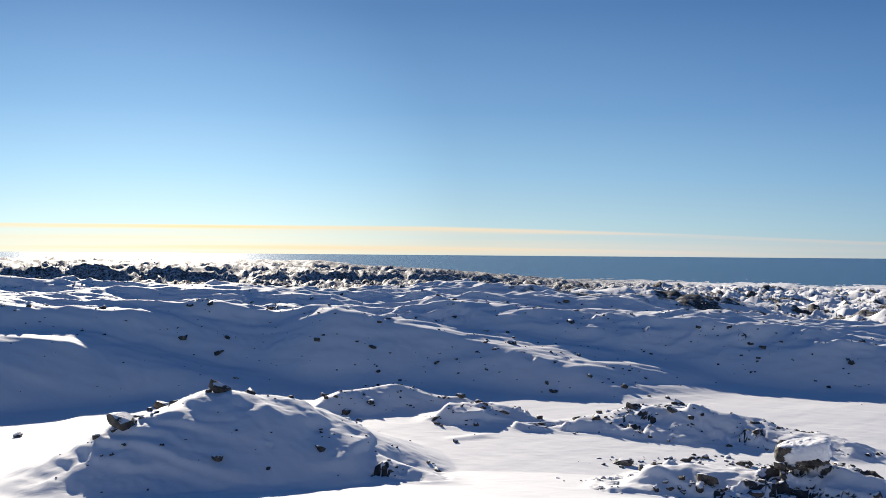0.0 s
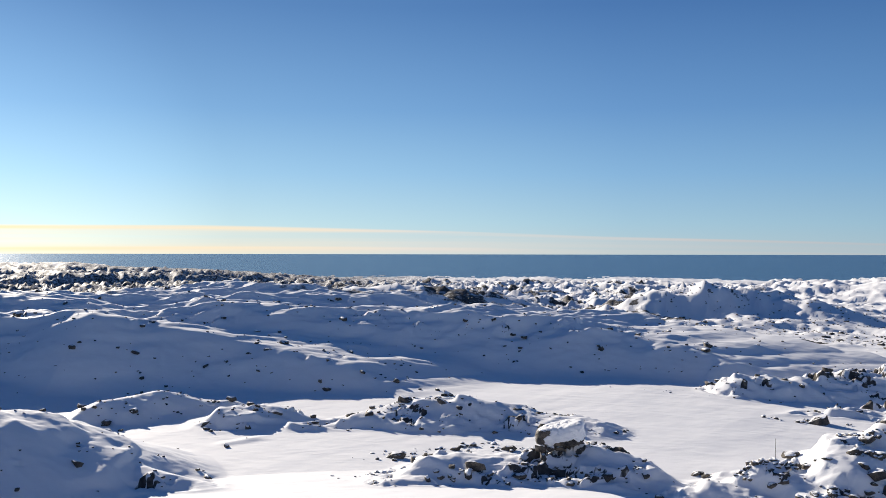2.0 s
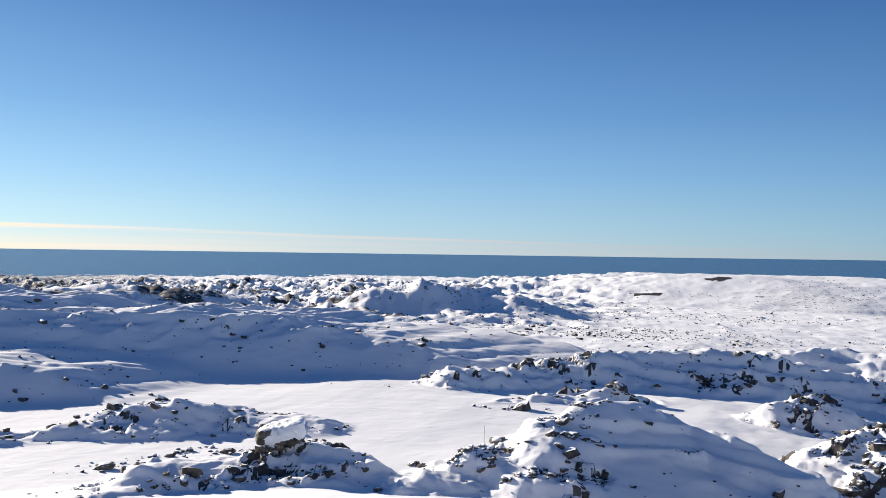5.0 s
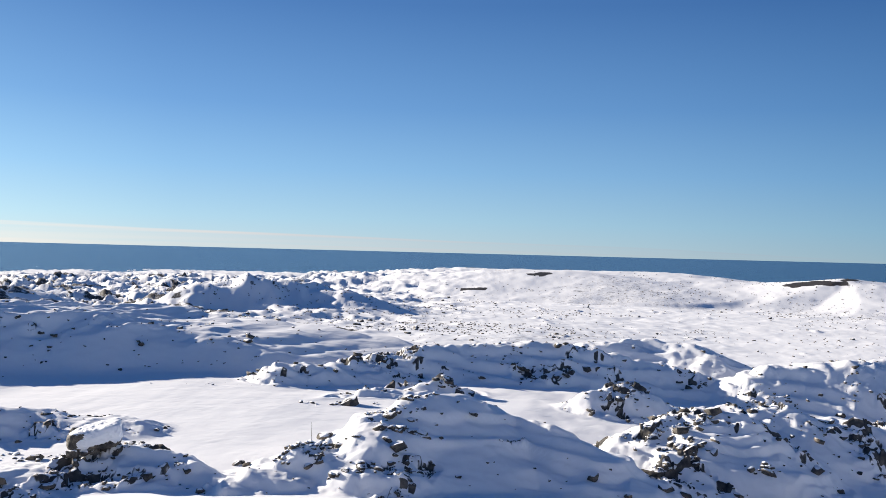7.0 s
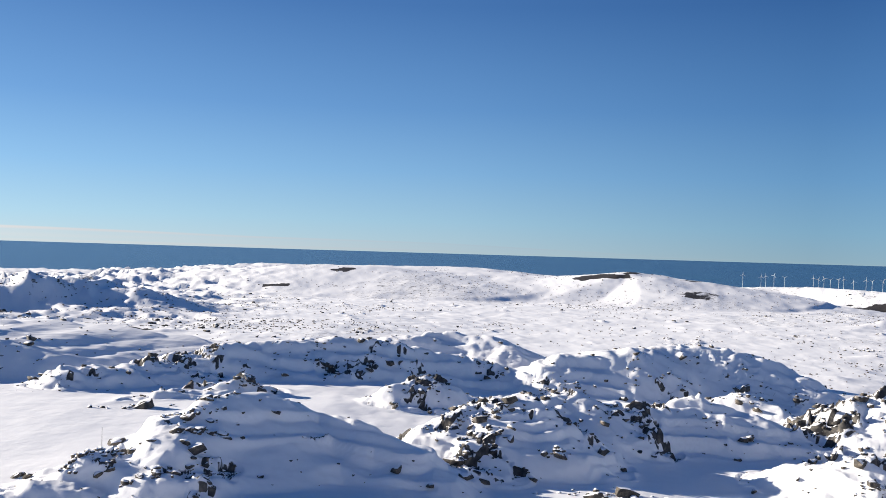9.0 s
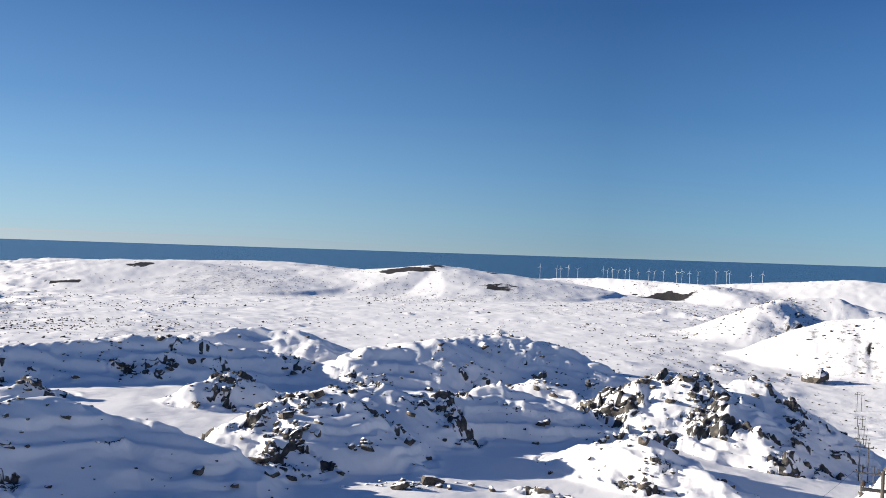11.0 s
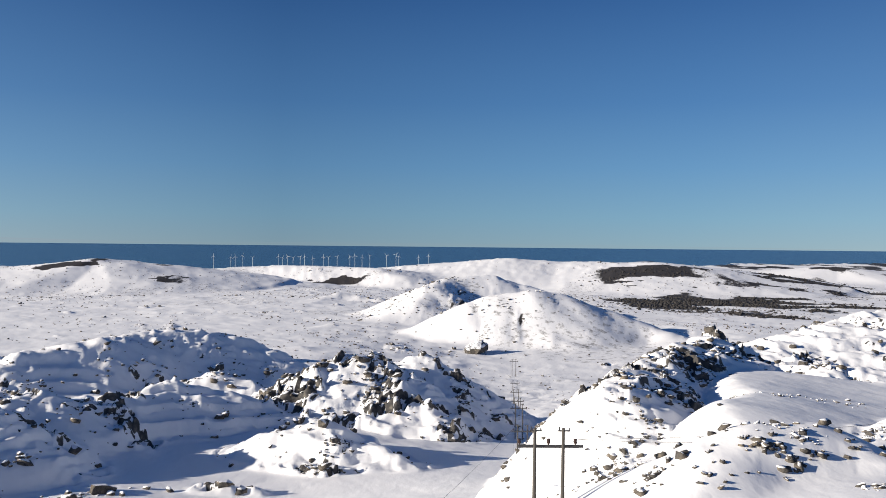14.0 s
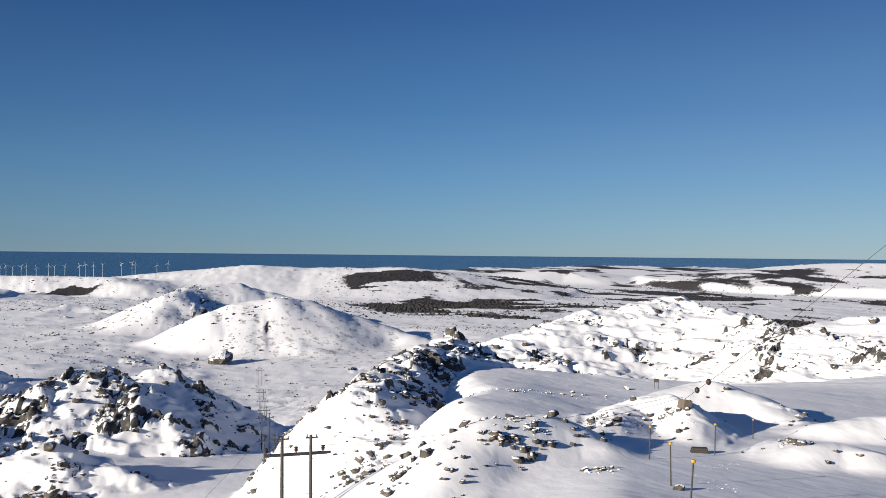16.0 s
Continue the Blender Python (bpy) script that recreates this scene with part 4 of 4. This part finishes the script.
outcrop(53.4, -19.8, 2.5, 1.2, 10, 1.3)
outcrop(51.3, -20.9, 2.1, 1.2, 8, 1.0)
outcrop(60.4, -29.6, 2.1, 1.2, 8, 1.4)
outcrop(62.6, -36.6, 2.3, 1.2, 10, 1.1)
outcrop(43.6, -21.6, 1.2, 1.2, 6, 1.2)
outcrop(90.0, -32.0, 8.5, 3.0, 14, 1.2)
outcrop(89.8, -39.8, 8.8, 3.1, 12, 1.2)
outcrop(235.6, -113.2, 20.0, 7.0, 12, 2.2)
outcrop(239.6, -139.6, 23.0, 8.1, 12, 2.4)
outcrop(175.2, -134.7, 18.4, 6.4, 12, 1.6)
outcrop(168.4, -140.0, 4.2, 1.5, 5, 2.4)
outcrop(61.1, -10.1, 1.6, 1.2, 8, 1.2)
outcrop(53.6, -10.6, 2.1, 1.2, 8, 1.0)
outcrop(48.9, -37.3, 1.2, 1.2, 6, 0.9)
outcrop(517.1, -20.0, 19.8, 6.9, 8, 4)
outcrop(567.2, -56.6, 36.4, 12.7, 10, 5)
outcrop(730.6, 2.6, 28.0, 9.8, 10, 5)

# scattered rocks, thickest on stony crests
near, small, distant = [], [], []
tries = np.random.RandomState(11)
for k in range(190000):
    az, d = tries.uniform(-29, 136), math.exp(tries.uniform(math.log(38), math.log(2300)))
    x, y = d * math.sin(radians(az)), d * math.cos(radians(az))
    w, st = field_at(want, x, y), field_at(STONY, x, y)
    if tries.rand() > (0.05 if d < 150 else 0.3 if az < 34 and d < 300 else 0.11 if d < 420 else 0.14 if az < 45 else 0.02) * min(1, st * 2.5) + 0.8 * w ** 1.5:
        continue
    size = 0.28 * (1 - tries.rand() * 0.985) ** -0.62 * (max(d, 70) / 110) ** 0.38
    if d > 300 and az < 45:
        size *= 1.15
    size = min(size, (1.1 if az > 88 and d < 130 else 2.2) * (max(d, 70) / 110) ** 0.3)
    if d < 240 and size > 0.85 and len(near) < 120:
        near.append((x, y, size))
    elif d < 300 and len(small) < 14000:
        small.append((x, y, size))
    elif d >= 300 and len(distant) < 16000:
        distant.append((x, y, size))
for x, y, size in near:
    set_rock(x, y, size, snowy=tries.rand() < 0.6, sink=0.26)


def strew(places):
    out = []
    for x, y, s in places:
        m = (Matrix.Translation((x, y, height_at(x, y) + s * 0.10))
             @ pose(0, 0, 0, tries.uniform(-20, 20), tries.uniform(-20, 20), tries.uniform(0, 360)) @ Matrix.Diagonal((s, s, s * 0.85, 1)))
        out.append((tries.randint(8), m))
    return out


joined("bedrock_ledges", SLABS, LEDGES, GNEISS_STREAKED, "broken dark bedrock ledges streaked with snow", "bedrock")
joined("small_rocks", PEBBLES, strew(small), GNEISS, "small dark stones poking through the snow crust", "stones")
joined("distant_rocks", PEBBLES, strew(distant), GNEISS, "scattered dark rocks on the far snowy hills", "stones")

# low heather and juniper on the white plateau
HEATHER = plain("heather_twigs", (0.06, 0.045, 0.032), 0.9, 0.0, 3.0, 0.4)
taz, td = tries.uniform(28, 124, 34000), np.exp(tries.uniform(math.log(330), math.log(1500), 34000))
tx, ty = td * np.sin(np.radians(taz)), td * np.cos(np.radians(taz))
keep = tries.rand(34000) < 0.03 + 2.6 * np.clip(fbm(tx, ty, 110, 4, 71) - 0.5, 0, 1)
tufts = [(x, y, tries.uniform(0.5, 1.5) * (d / 450) ** 0.5) for x, y, d in zip(tx[keep], ty[keep], td[keep])]
joined("heather", PEBBLES, strew(tufts), HEATHER, "low brown heather tufts showing through thin snow", "heather")

# birch and spruce scrub on the low land beyond the hills
SCRUB = plain("bare_scrub", (0.028, 0.026, 0.026), 0.95, 0.0, 0.4, 0.4)
waz, wd = tries.uniform(94, 136, 60000), np.exp(tries.uniform(math.log(550), math.log(2100), 60000))
wood = []
for a_, d_ in zip(waz, wd):
    x, y = d_ * math.sin(radians(a_)), d_ * math.cos(radians(a_))
    if len(wood) < 9000 and tries.rand() < field_at(HEATH, x, y) ** 2 * 0.6:
        wood.append((x, y, tries.uniform(2.0, 4.6)))
joined("scrub_wood", PEBBLES, strew(wood), SCRUB, "dark leafless birch and spruce scrub on the low land", "scrub")

# ---- the great boulder ----
bx, by, bz = 47.0, 115.8, 108.9
BOULDER_SNOW = rock_material("boulder_stone", 0.08, 1.0)
bm = bmesh.new()
bmesh.ops.create_icosphere(bm, subdivisions=5, radius=1)
for v in bm.verts:
    # a rounded block, thicker at one end
    u = v.co / (abs(v.co.x) ** 5 + abs(v.co.y) ** 5 + abs(v.co.z) ** 5) ** 0.2
    end = 1 + 0.16 * u.x
    v.co = Vector((u.x * 2.45 + 0.2 * u.z, u.y * 1.6 * end, u.z * 0.98 * end))
    v.co += v.co.normalized() * (0.38 * noise.noise(v.co * 0.55) + 0.12 * noise.noise(v.co * 1.6) + 0.05 * noise.noise(v.co * 4.0))
bm.normal_update()
boulder = tagged(new("boulder"), "huge snow-plastered erratic boulder perched on smaller stones", "boulder")
ground_z = height_at(bx, by)
boulder.matrix_world = pose(bx, by, ground_z, 0, 0, -24) @ Matrix.Scale(1.4, 4)
shell = bm.copy()
body = part("block", bm, BOULDER_SNOW, boulder)
body.matrix_local = pose(0.4, 0, 1.5, 0, -10, 0)
# wind-packed snow plastered over its upper side
gone = []
for f in shell.faces:
    p = f.calc_center_median()
    if p.z < -0.62 + 0.5 * noise.noise(p * 0.8) + 0.2 * noise.noise(p * 2.5) or p.x < -1.75 + 0.9 * noise.noise(p * 0.9) + 0.45 * p.z:
        gone.append(f)
bmesh.ops.delete(shell, geom=gone, context="FACES")
shell.normal_update()
for v in shell.verts:
    v.co += v.normal * (-0.03 if v.is_boundary else 0.09)
cover = part("snow_cover", shell, plain("packed_snow", (0.86, 0.87, 0.89), 0.75, 0, 1.2, 0.05), boulder, "packed snow plastered on the stone")
cover.matrix_local = pose(0.4, 0, 1.5, 0, -10, 0)
for px, py, ps in ((-1.5, -0.9, 1.5), (-0.6, -1.0, 1.2), (1.2, 0.2, 1.3), (-1.2, 0.8, 1.4), (0.4, -0.9, 1.1)):
    shape = rock_shape(dice, 24)
    stone = part("support_stone", shape, GNEISS, boulder, "bare dark supporting stone")
    stone.matrix_local = pose(px, py, 0.25, 10, 5, 40 * px) @ Matrix.Diagonal((ps, ps, ps * 0.9, 1))


# ---- power line ----
WOOD = plain("grey_weathered_pole", (0.055, 0.05, 0.045), 0.85, 0, 2.0, 0.35)
IRON = plain("galvanised_iron", (0.05, 0.05, 0.055), 0.55, 0.5, 5.0, 0.2)
PORCELAIN = plain("brown_porcelain", (0.045, 0.028, 0.022), 0.25, 0, 5.0, 0.2)
WIRE = plain("aluminium_wire", (0.13, 0.13, 0.14), 0.45, 0.8, 5.0, 0.2)


def cylinder(bm, a, b, r1, r2, sides=10):
    """A tapered round bar from a to b."""
    a, b = Vector(a), Vector(b)
    m = Matrix.Translation((a + b) / 2) @ (b - a).to_track_quat("Z", "Y").to_matrix().to_4x4()
    bmesh.ops.create_cone(bm, cap_ends=True, segments=sides, radius1=r1, radius2=r2, depth=(b - a).length, matrix=m)


def box(bm, centre, size):
    bmesh.ops.create_cube(bm, size=1, matrix=Matrix.Translation(centre) @ Matrix.Diagonal((*size, 1)))


def twin_pole(x, y, arm_z, turn):
    """Two wooden poles with a crossarm and three insulators, as high as its arm asks."""
    z = height_at(x, y)
    arm = arm_z - z
    top = arm + 1.1
    root = tagged(new("power_pole"), "twin wooden power pole with one crossarm", "power pole", "poles of the power line")
    root.matrix_world = pose(x, y, z, 0, 0, turn)
    for s in (-0.82, 0.82):
        bm = bmesh.new()
        cylinder(bm, (s, 0, -0.8), (s, 0, top), 0.125, 0.09, 12)
        part("pole", bm, WOOD, root)
        bm = bmesh.new()
        box(bm, (s + 0.05, 0.0, top - 0.16), (0.7, 0.09, 0.07))
        cylinder(bm, (s - 0.22, 0, top - 0.15), (s - 0.22, 0, top + 0.08), 0.045, 0.03, 8)
        cylinder(bm, (s + 0.34, 0, top - 0.15), (s + 0.34, 0, top + 0.02), 0.045, 0.03, 8)
        part("pole_bracket", bm, IRON, root, "small iron bracket at the pole top")
    bm = bmesh.new()
    box(bm, (0, 0.16, arm), (3.55, 0.14, 0.17))
    bmesh.ops.bevel(bm, geom=bm.edges[:], offset=0.015, segments=1, affect="EDGES")
    part("crossarm", bm, IRON, root)
    for s in (-1.7, 0.0, 1.55):
        bm = bmesh.new()
        cylinder(bm, (s, 0.16, arm + 0.05), (s, 0.16, arm + 0.22), 0.04, 0.04, 8)
        for k in range(3):
            cylinder(bm, (s, 0.16, arm + 0.18 + 0.09 * k), (s, 0.16, arm + 0.26 + 0.09 * k), 0.12, 0.08, 10)
        part("insulator", bm, PORCELAIN, root, "dark porcelain insulator")
        bm = bmesh.new()
        cylinder(bm, (s + 0.14, 0.16, arm), (s + 0.45, 0.16, arm), 0.085, 0.085, 8)
        part("clamp", bm, IRON, root)
    return [root.matrix_world @ Vector((s, 0.16, arm + 0.42)) for s in (-1.7, 0.0, 1.55)]


def wire(a, b, sag, r=0.014, name="power_cable", label="thin sagging power cable between the poles", group="cables of the power line"):
    """A cable that hangs between two points."""
    a, b = Vector(a), Vector(b)
    n = 14
    pts = [a.lerp(b, k / n) - Vector((0, 0, sag * 4 * (k / n) * (1 - k / n))) for k in range(n + 1)]
    bm = bmesh.new()
    rings = []
    for k, p in enumerate(pts):
        t = (pts[min(k + 1, n)] - pts[max(k - 1, 0)]).normalized()
        q = t.to_track_quat("Z", "Y")
        rings.append([bm.verts.new(p + q @ Vector((r * math.cos(w), r * math.sin(w), 0))) for w in (0, 2.094, 4.189)])
    for one, two in zip(rings, rings[1:]):
        for k in range(3):
            bm.faces.new((one[k], one[(k + 1) % 3], two[(k + 1) % 3], two[k]))
    return tagged(new(name, to_mesh(name, bm, WIRE)), label, "cable", group)


first = twin_pole(50.7, -5.9, 127.1, 96.62 * -1 + 8)
line = [twin_pole(*spot, 83) for spot in ((103.6, -9.6, 108.9), (146.5, -12.6, 105.3), (199.3, -16.3, 98.0), (254.2, -20.3, 88.5),
                                          (299.1, -23.4, 82.4), (349.0, -26.8, 76.4), (401.8, -30.3, 76.8))]
for one, two in zip(line, line[1:]):
    for k in range(3):
        wire(one[k], two[k], 1.2, 0.012)
for k in range(3):
    wire(first[k], line[0][k], 1.0, 0.012)
near_end = Vector((87.7, 6.8, 111.6))
near_end.z = height_at(near_end.x, near_end.y) + 0.05
wire(line[1][2], near_end, 0.6, 0.02)

# ---- path, stakes and the mast's anchor ----
STAKE, YELLOW = plain("dark_stake", (0.05, 0.045, 0.04), 0.7, 0, 6), plain("yellow_reflector", (0.55, 0.30, 0.03), 0.5, 0, 9, 0.2)


def stake(x, y, tall, cap=True, lean=0.0):
    root = tagged(new("snow_stake"), "thin dark snow stake with a yellow reflector" if cap else "thin dark marker stake in the snow", "stake", "stakes along the path" if cap else "")
    root.matrix_world = pose(x, y, height_at(x, y), lean, -lean, 0)
    bm = bmesh.new()
    cylinder(bm, (0, 0, -0.3), (0, 0, tall), 0.04, 0.032, 8)
    part("rod", bm, STAKE, root)
    if cap:
        bm = bmesh.new()
        cylinder(bm, (0, 0, tall - 0.05), (0, 0, tall + 0.07), 0.09, 0.085, 12)
        bmesh.ops.bevel(bm, geom=bm.edges[:], offset=0.02, segments=1, affect="EDGES")
        part("reflector", bm, YELLOW, root, "round yellow reflector")
    return root


sx, sy, sz = 48.0, -26.9, 126.1
stake(sx, sy, 2.0, lean=1)
sx, sy, sz = 37.0, -21.9, 128.4
stake(sx, sy, 2.0, lean=-1)
sx, sy, sz = 30.6, -19.0, 129.1
stake(sx, sy, 1.7, lean=2)
sx, sy, sz = 50.2, -32.9, 125.9
stake(sx, sy, 2.0)
sx, sy, sz = 58.7, -41.8, 123.5
stake(sx, sy, 1.45)
sx, sy, sz = 86.6, 121.7, 103.7
stake(sx, sy, 0.02 * math.hypot(sx, sy) + 0.25, cap=False)

CONCRETE = plain("stained_concrete", (0.13, 0.105, 0.08), 0.9, 0, 1.5, 0.35)
ax, ay, az_ = 62.3, -38.0, 126.3
anchor = tagged(new("anchor_block"), "stained concrete anchor block half buried in snow", "anchor block")
anchor.matrix_world = pose(ax, ay, height_at(ax, ay) - 0.1, 0, 0, -95) @ Matrix.Scale(0.7, 4)
bm = bmesh.new()
for v, co in zip(bmesh.ops.create_cube(bm, size=1)["verts"], [(x, y, z) for x in (-1, 1) for y in (-1, 1) for z in (-1, 1)]):
    v.co = Vector((co[0] * 0.5, co[1] * 0.75, co[2] * 0.45 + (0.3 if co[1] < 0 and co[2] > 0 else 0)))
bmesh.ops.bevel(bm, geom=bm.edges[:], offset=0.05, segments=2, affect="EDGES")
part("block", bm, CONCRETE, anchor).matrix_local = pose(0, 0, 0.3, 0, 12, 0)
bm = bmesh.new()
cylinder(bm, (0.2, -0.4, 0.5), (0.4, -0.7, 1.0), 0.06, 0.06, 8)
part("anchor_rod", bm, IRON, anchor)
foot = Vector((ax, ay, height_at(ax, ay) + 0.6))
head = Vector((28.1, -41.3, 150.5))
wire(foot, head, 0.5, 0.022, "guy_wire", "steel guy wire running up from the anchor", "guy wires")
for k in (0.045, 0.085):
    bm = bmesh.new()
    bmesh.ops.create_uvsphere(bm, u_segments=12, v_segments=8, radius=0.2, matrix=Matrix.Translation(foot.lerp(head, k) - Vector((0, 0, 0.5 * 4 * k * (1 - k)))) @ Matrix.Diagonal((1, 1, 1.25, 1)))
    tagged(new("guy_insulator", to_mesh("guy_insulator", bm, PORCELAIN)), "dark egg-shaped insulator on the guy wire", "insulator", "insulators on the guy wire")
wire(first[2], foot + Vector((0, 0, 0.2)), 0.9, 0.013)
wire(first[0], foot + Vector((0.4, 0.6, 0.2)), 0.6, 0.013)

# notice board
nx_, ny_, nz_ = 100.7, -57.3, 120.0
board = tagged(new("notice_board"), "small dark notice board on two legs in the snow", "sign")
board.matrix_world = pose(nx_, ny_, height_at(nx_, ny_), 0, 0, -118)
for s in (-0.25, 0.25):
    bm = bmesh.new()
    cylinder(bm, (s, 0, -0.2), (s, 0, 1.2), 0.035, 0.03, 8)
    part("leg", bm, STAKE, board)
bm = bmesh.new()
box(bm, (0, -0.05, 1.1), (0.62, 0.04, 0.45))
bmesh.ops.bevel(bm, geom=bm.edges[:], offset=0.01, segments=1, affect="EDGES")
part("panel", bm, STAKE, board)

# plank culvert by the path
cx_, cy_, cz_ = 51.2, -32.4, 125.5
culvert = tagged(new("culvert"), "dark timber culvert end under the snowy path", "culvert")
culvert.matrix_world = pose(cx_, cy_, height_at(cx_, cy_), 0, 0, -112)
for k in range(3):
    bm = bmesh.new()
    box(bm, (0, 0.0, 0.06 + 0.12 * k), (1.15 - 0.08 * k, 0.5, 0.11))
    bmesh.ops.bevel(bm, geom=bm.edges[:], offset=0.015, segments=1, affect="EDGES")
    part("plank", bm, STAKE, culvert)

# footprints trodden along the path
SNOW = plain("trodden_snow", (0.84, 0.85, 0.87), 0.7, 0, 3.0, 0.05)
prints = []
way = [Vector((33.8, -23.2, 128.4)), Vector((38.7, -24.9, 127.9)), Vector((44.4, -29.0, 127.0)), Vector((46.2, -31.6, 126.6))]
for one, two in zip(way, way[1:]):
    for k in range(45):
        p = one.lerp(two, tries.rand())
        prints.append((p.x + tries.uniform(-0.7, 0.7), p.y + tries.uniform(-0.7, 0.7), tries.uniform(0.11, 0.2)))
joined("footprints", PEBBLES, [(k, Matrix.Translation((0, 0, -0.05)) @ m) for k, m in strew(prints)], SNOW, "lumpy trodden snow along the footpath", "footprints")


# ---- wind farm by the coast ----
WHITE = plain("turbine_white", (0.5, 0.51, 0.53), 0.4, 0, 0.5, 0.06)


def turbine(x, y, hub_z, reach, face):
    z = height_at(x, y)
    root = tagged(new("wind_turbine"), "white three-bladed wind turbine on a tall tower", "wind turbine", "wind farm by the coast")
    root.matrix_world = pose(x, y, z, 0, 0, face)
    hub = hub_z - z
    bm = bmesh.new()
    cylinder(bm, (0, 0, -0.5), (0, 0, hub), reach * 0.06, reach * 0.035, 12)
    part("tower", bm, WHITE, root)
    bm = bmesh.new()
    box(bm, (0, 0.05 * reach, hub), (0.12 * reach, 0.34 * reach, 0.13 * reach))
    bmesh.ops.bevel(bm, geom=bm.edges[:], offset=0.03 * reach, segments=1, affect="EDGES")
    part("nacelle", bm, WHITE, root)
    bm = bmesh.new()
    cylinder(bm, (0, -0.12 * reach, hub), (0, -0.24 * reach, hub), 0.07 * reach, 0.02 * reach, 10)
    part("hub", bm, WHITE, root)
    start = tries.uniform(0, 120)
    for k in range(3):
        w = radians(start + 120 * k)
        bm = bmesh.new()
        out = Vector((math.sin(w), 0, math.cos(w)))
        side = Vector((math.cos(w), 0, -math.sin(w)))
        c = Vector((0, -0.18 * reach, hub))
        rims = []
        for u, half in ((0.04, 0.03), (0.22, 0.062), (0.6, 0.042), (1.0, 0.014)):
            p = c + out * u * reach
            rims.append([bm.verts.new(p + side * half * reach * a + Vector((0, half * 0.4 * reach * b_, 0))) for a, b_ in ((-1, 0), (0, -1), (1, 0), (0, 1))])
        for one, two in zip(rims, rims[1:]):
            for q in range(4):
                bm.faces.new((one[q], one[(q + 1) % 4], two[(q + 1) % 4], two[q]))
        bm.faces.new(rims[0][::-1]); bm.faces.new(rims[-1])
        bmesh.ops.recalc_face_normals(bm, faces=bm.faces[:])
        part("blade", bm, WHITE, root)


for spot in ((2222.5, 592.2, 48.9), (2281.6, 563.0, 43.8), (2235.6, 540.6, 47.2), (2191.2, 510.9, 51.9), (2294.1, 509.4, 43.5), (2258.4, 435.6, 48.1), (2358.7, 443.3, 41.1),
             (2262.7, 412.6, 48.1), (2314.4, 407.6, 43.1), (2366.8, 397.7, 42.5), (2220.7, 362.1, 50.0), (2273.3, 349.4, 43.6), (2277.2, 322.9, 47.9), (2328.5, 317.1, 44.4),
             (2281.9, 287.9, 47.8), (2285.8, 255.4, 47.8), (2237.4, 237.4, 52.7), (2289.0, 224.2, 47.8), (2290.9, 204.2, 50.7), (2294.3, 161.1, 52.2), (2295.9, 136.6, 53.8),
             (2346.3, 132.2, 48.9), (2298.7, 78.6, 48.0), (2299.4, 52.4, 52.5)):
    turbine(*spot, 7.5, -80 + tries.uniform(-20, 20))
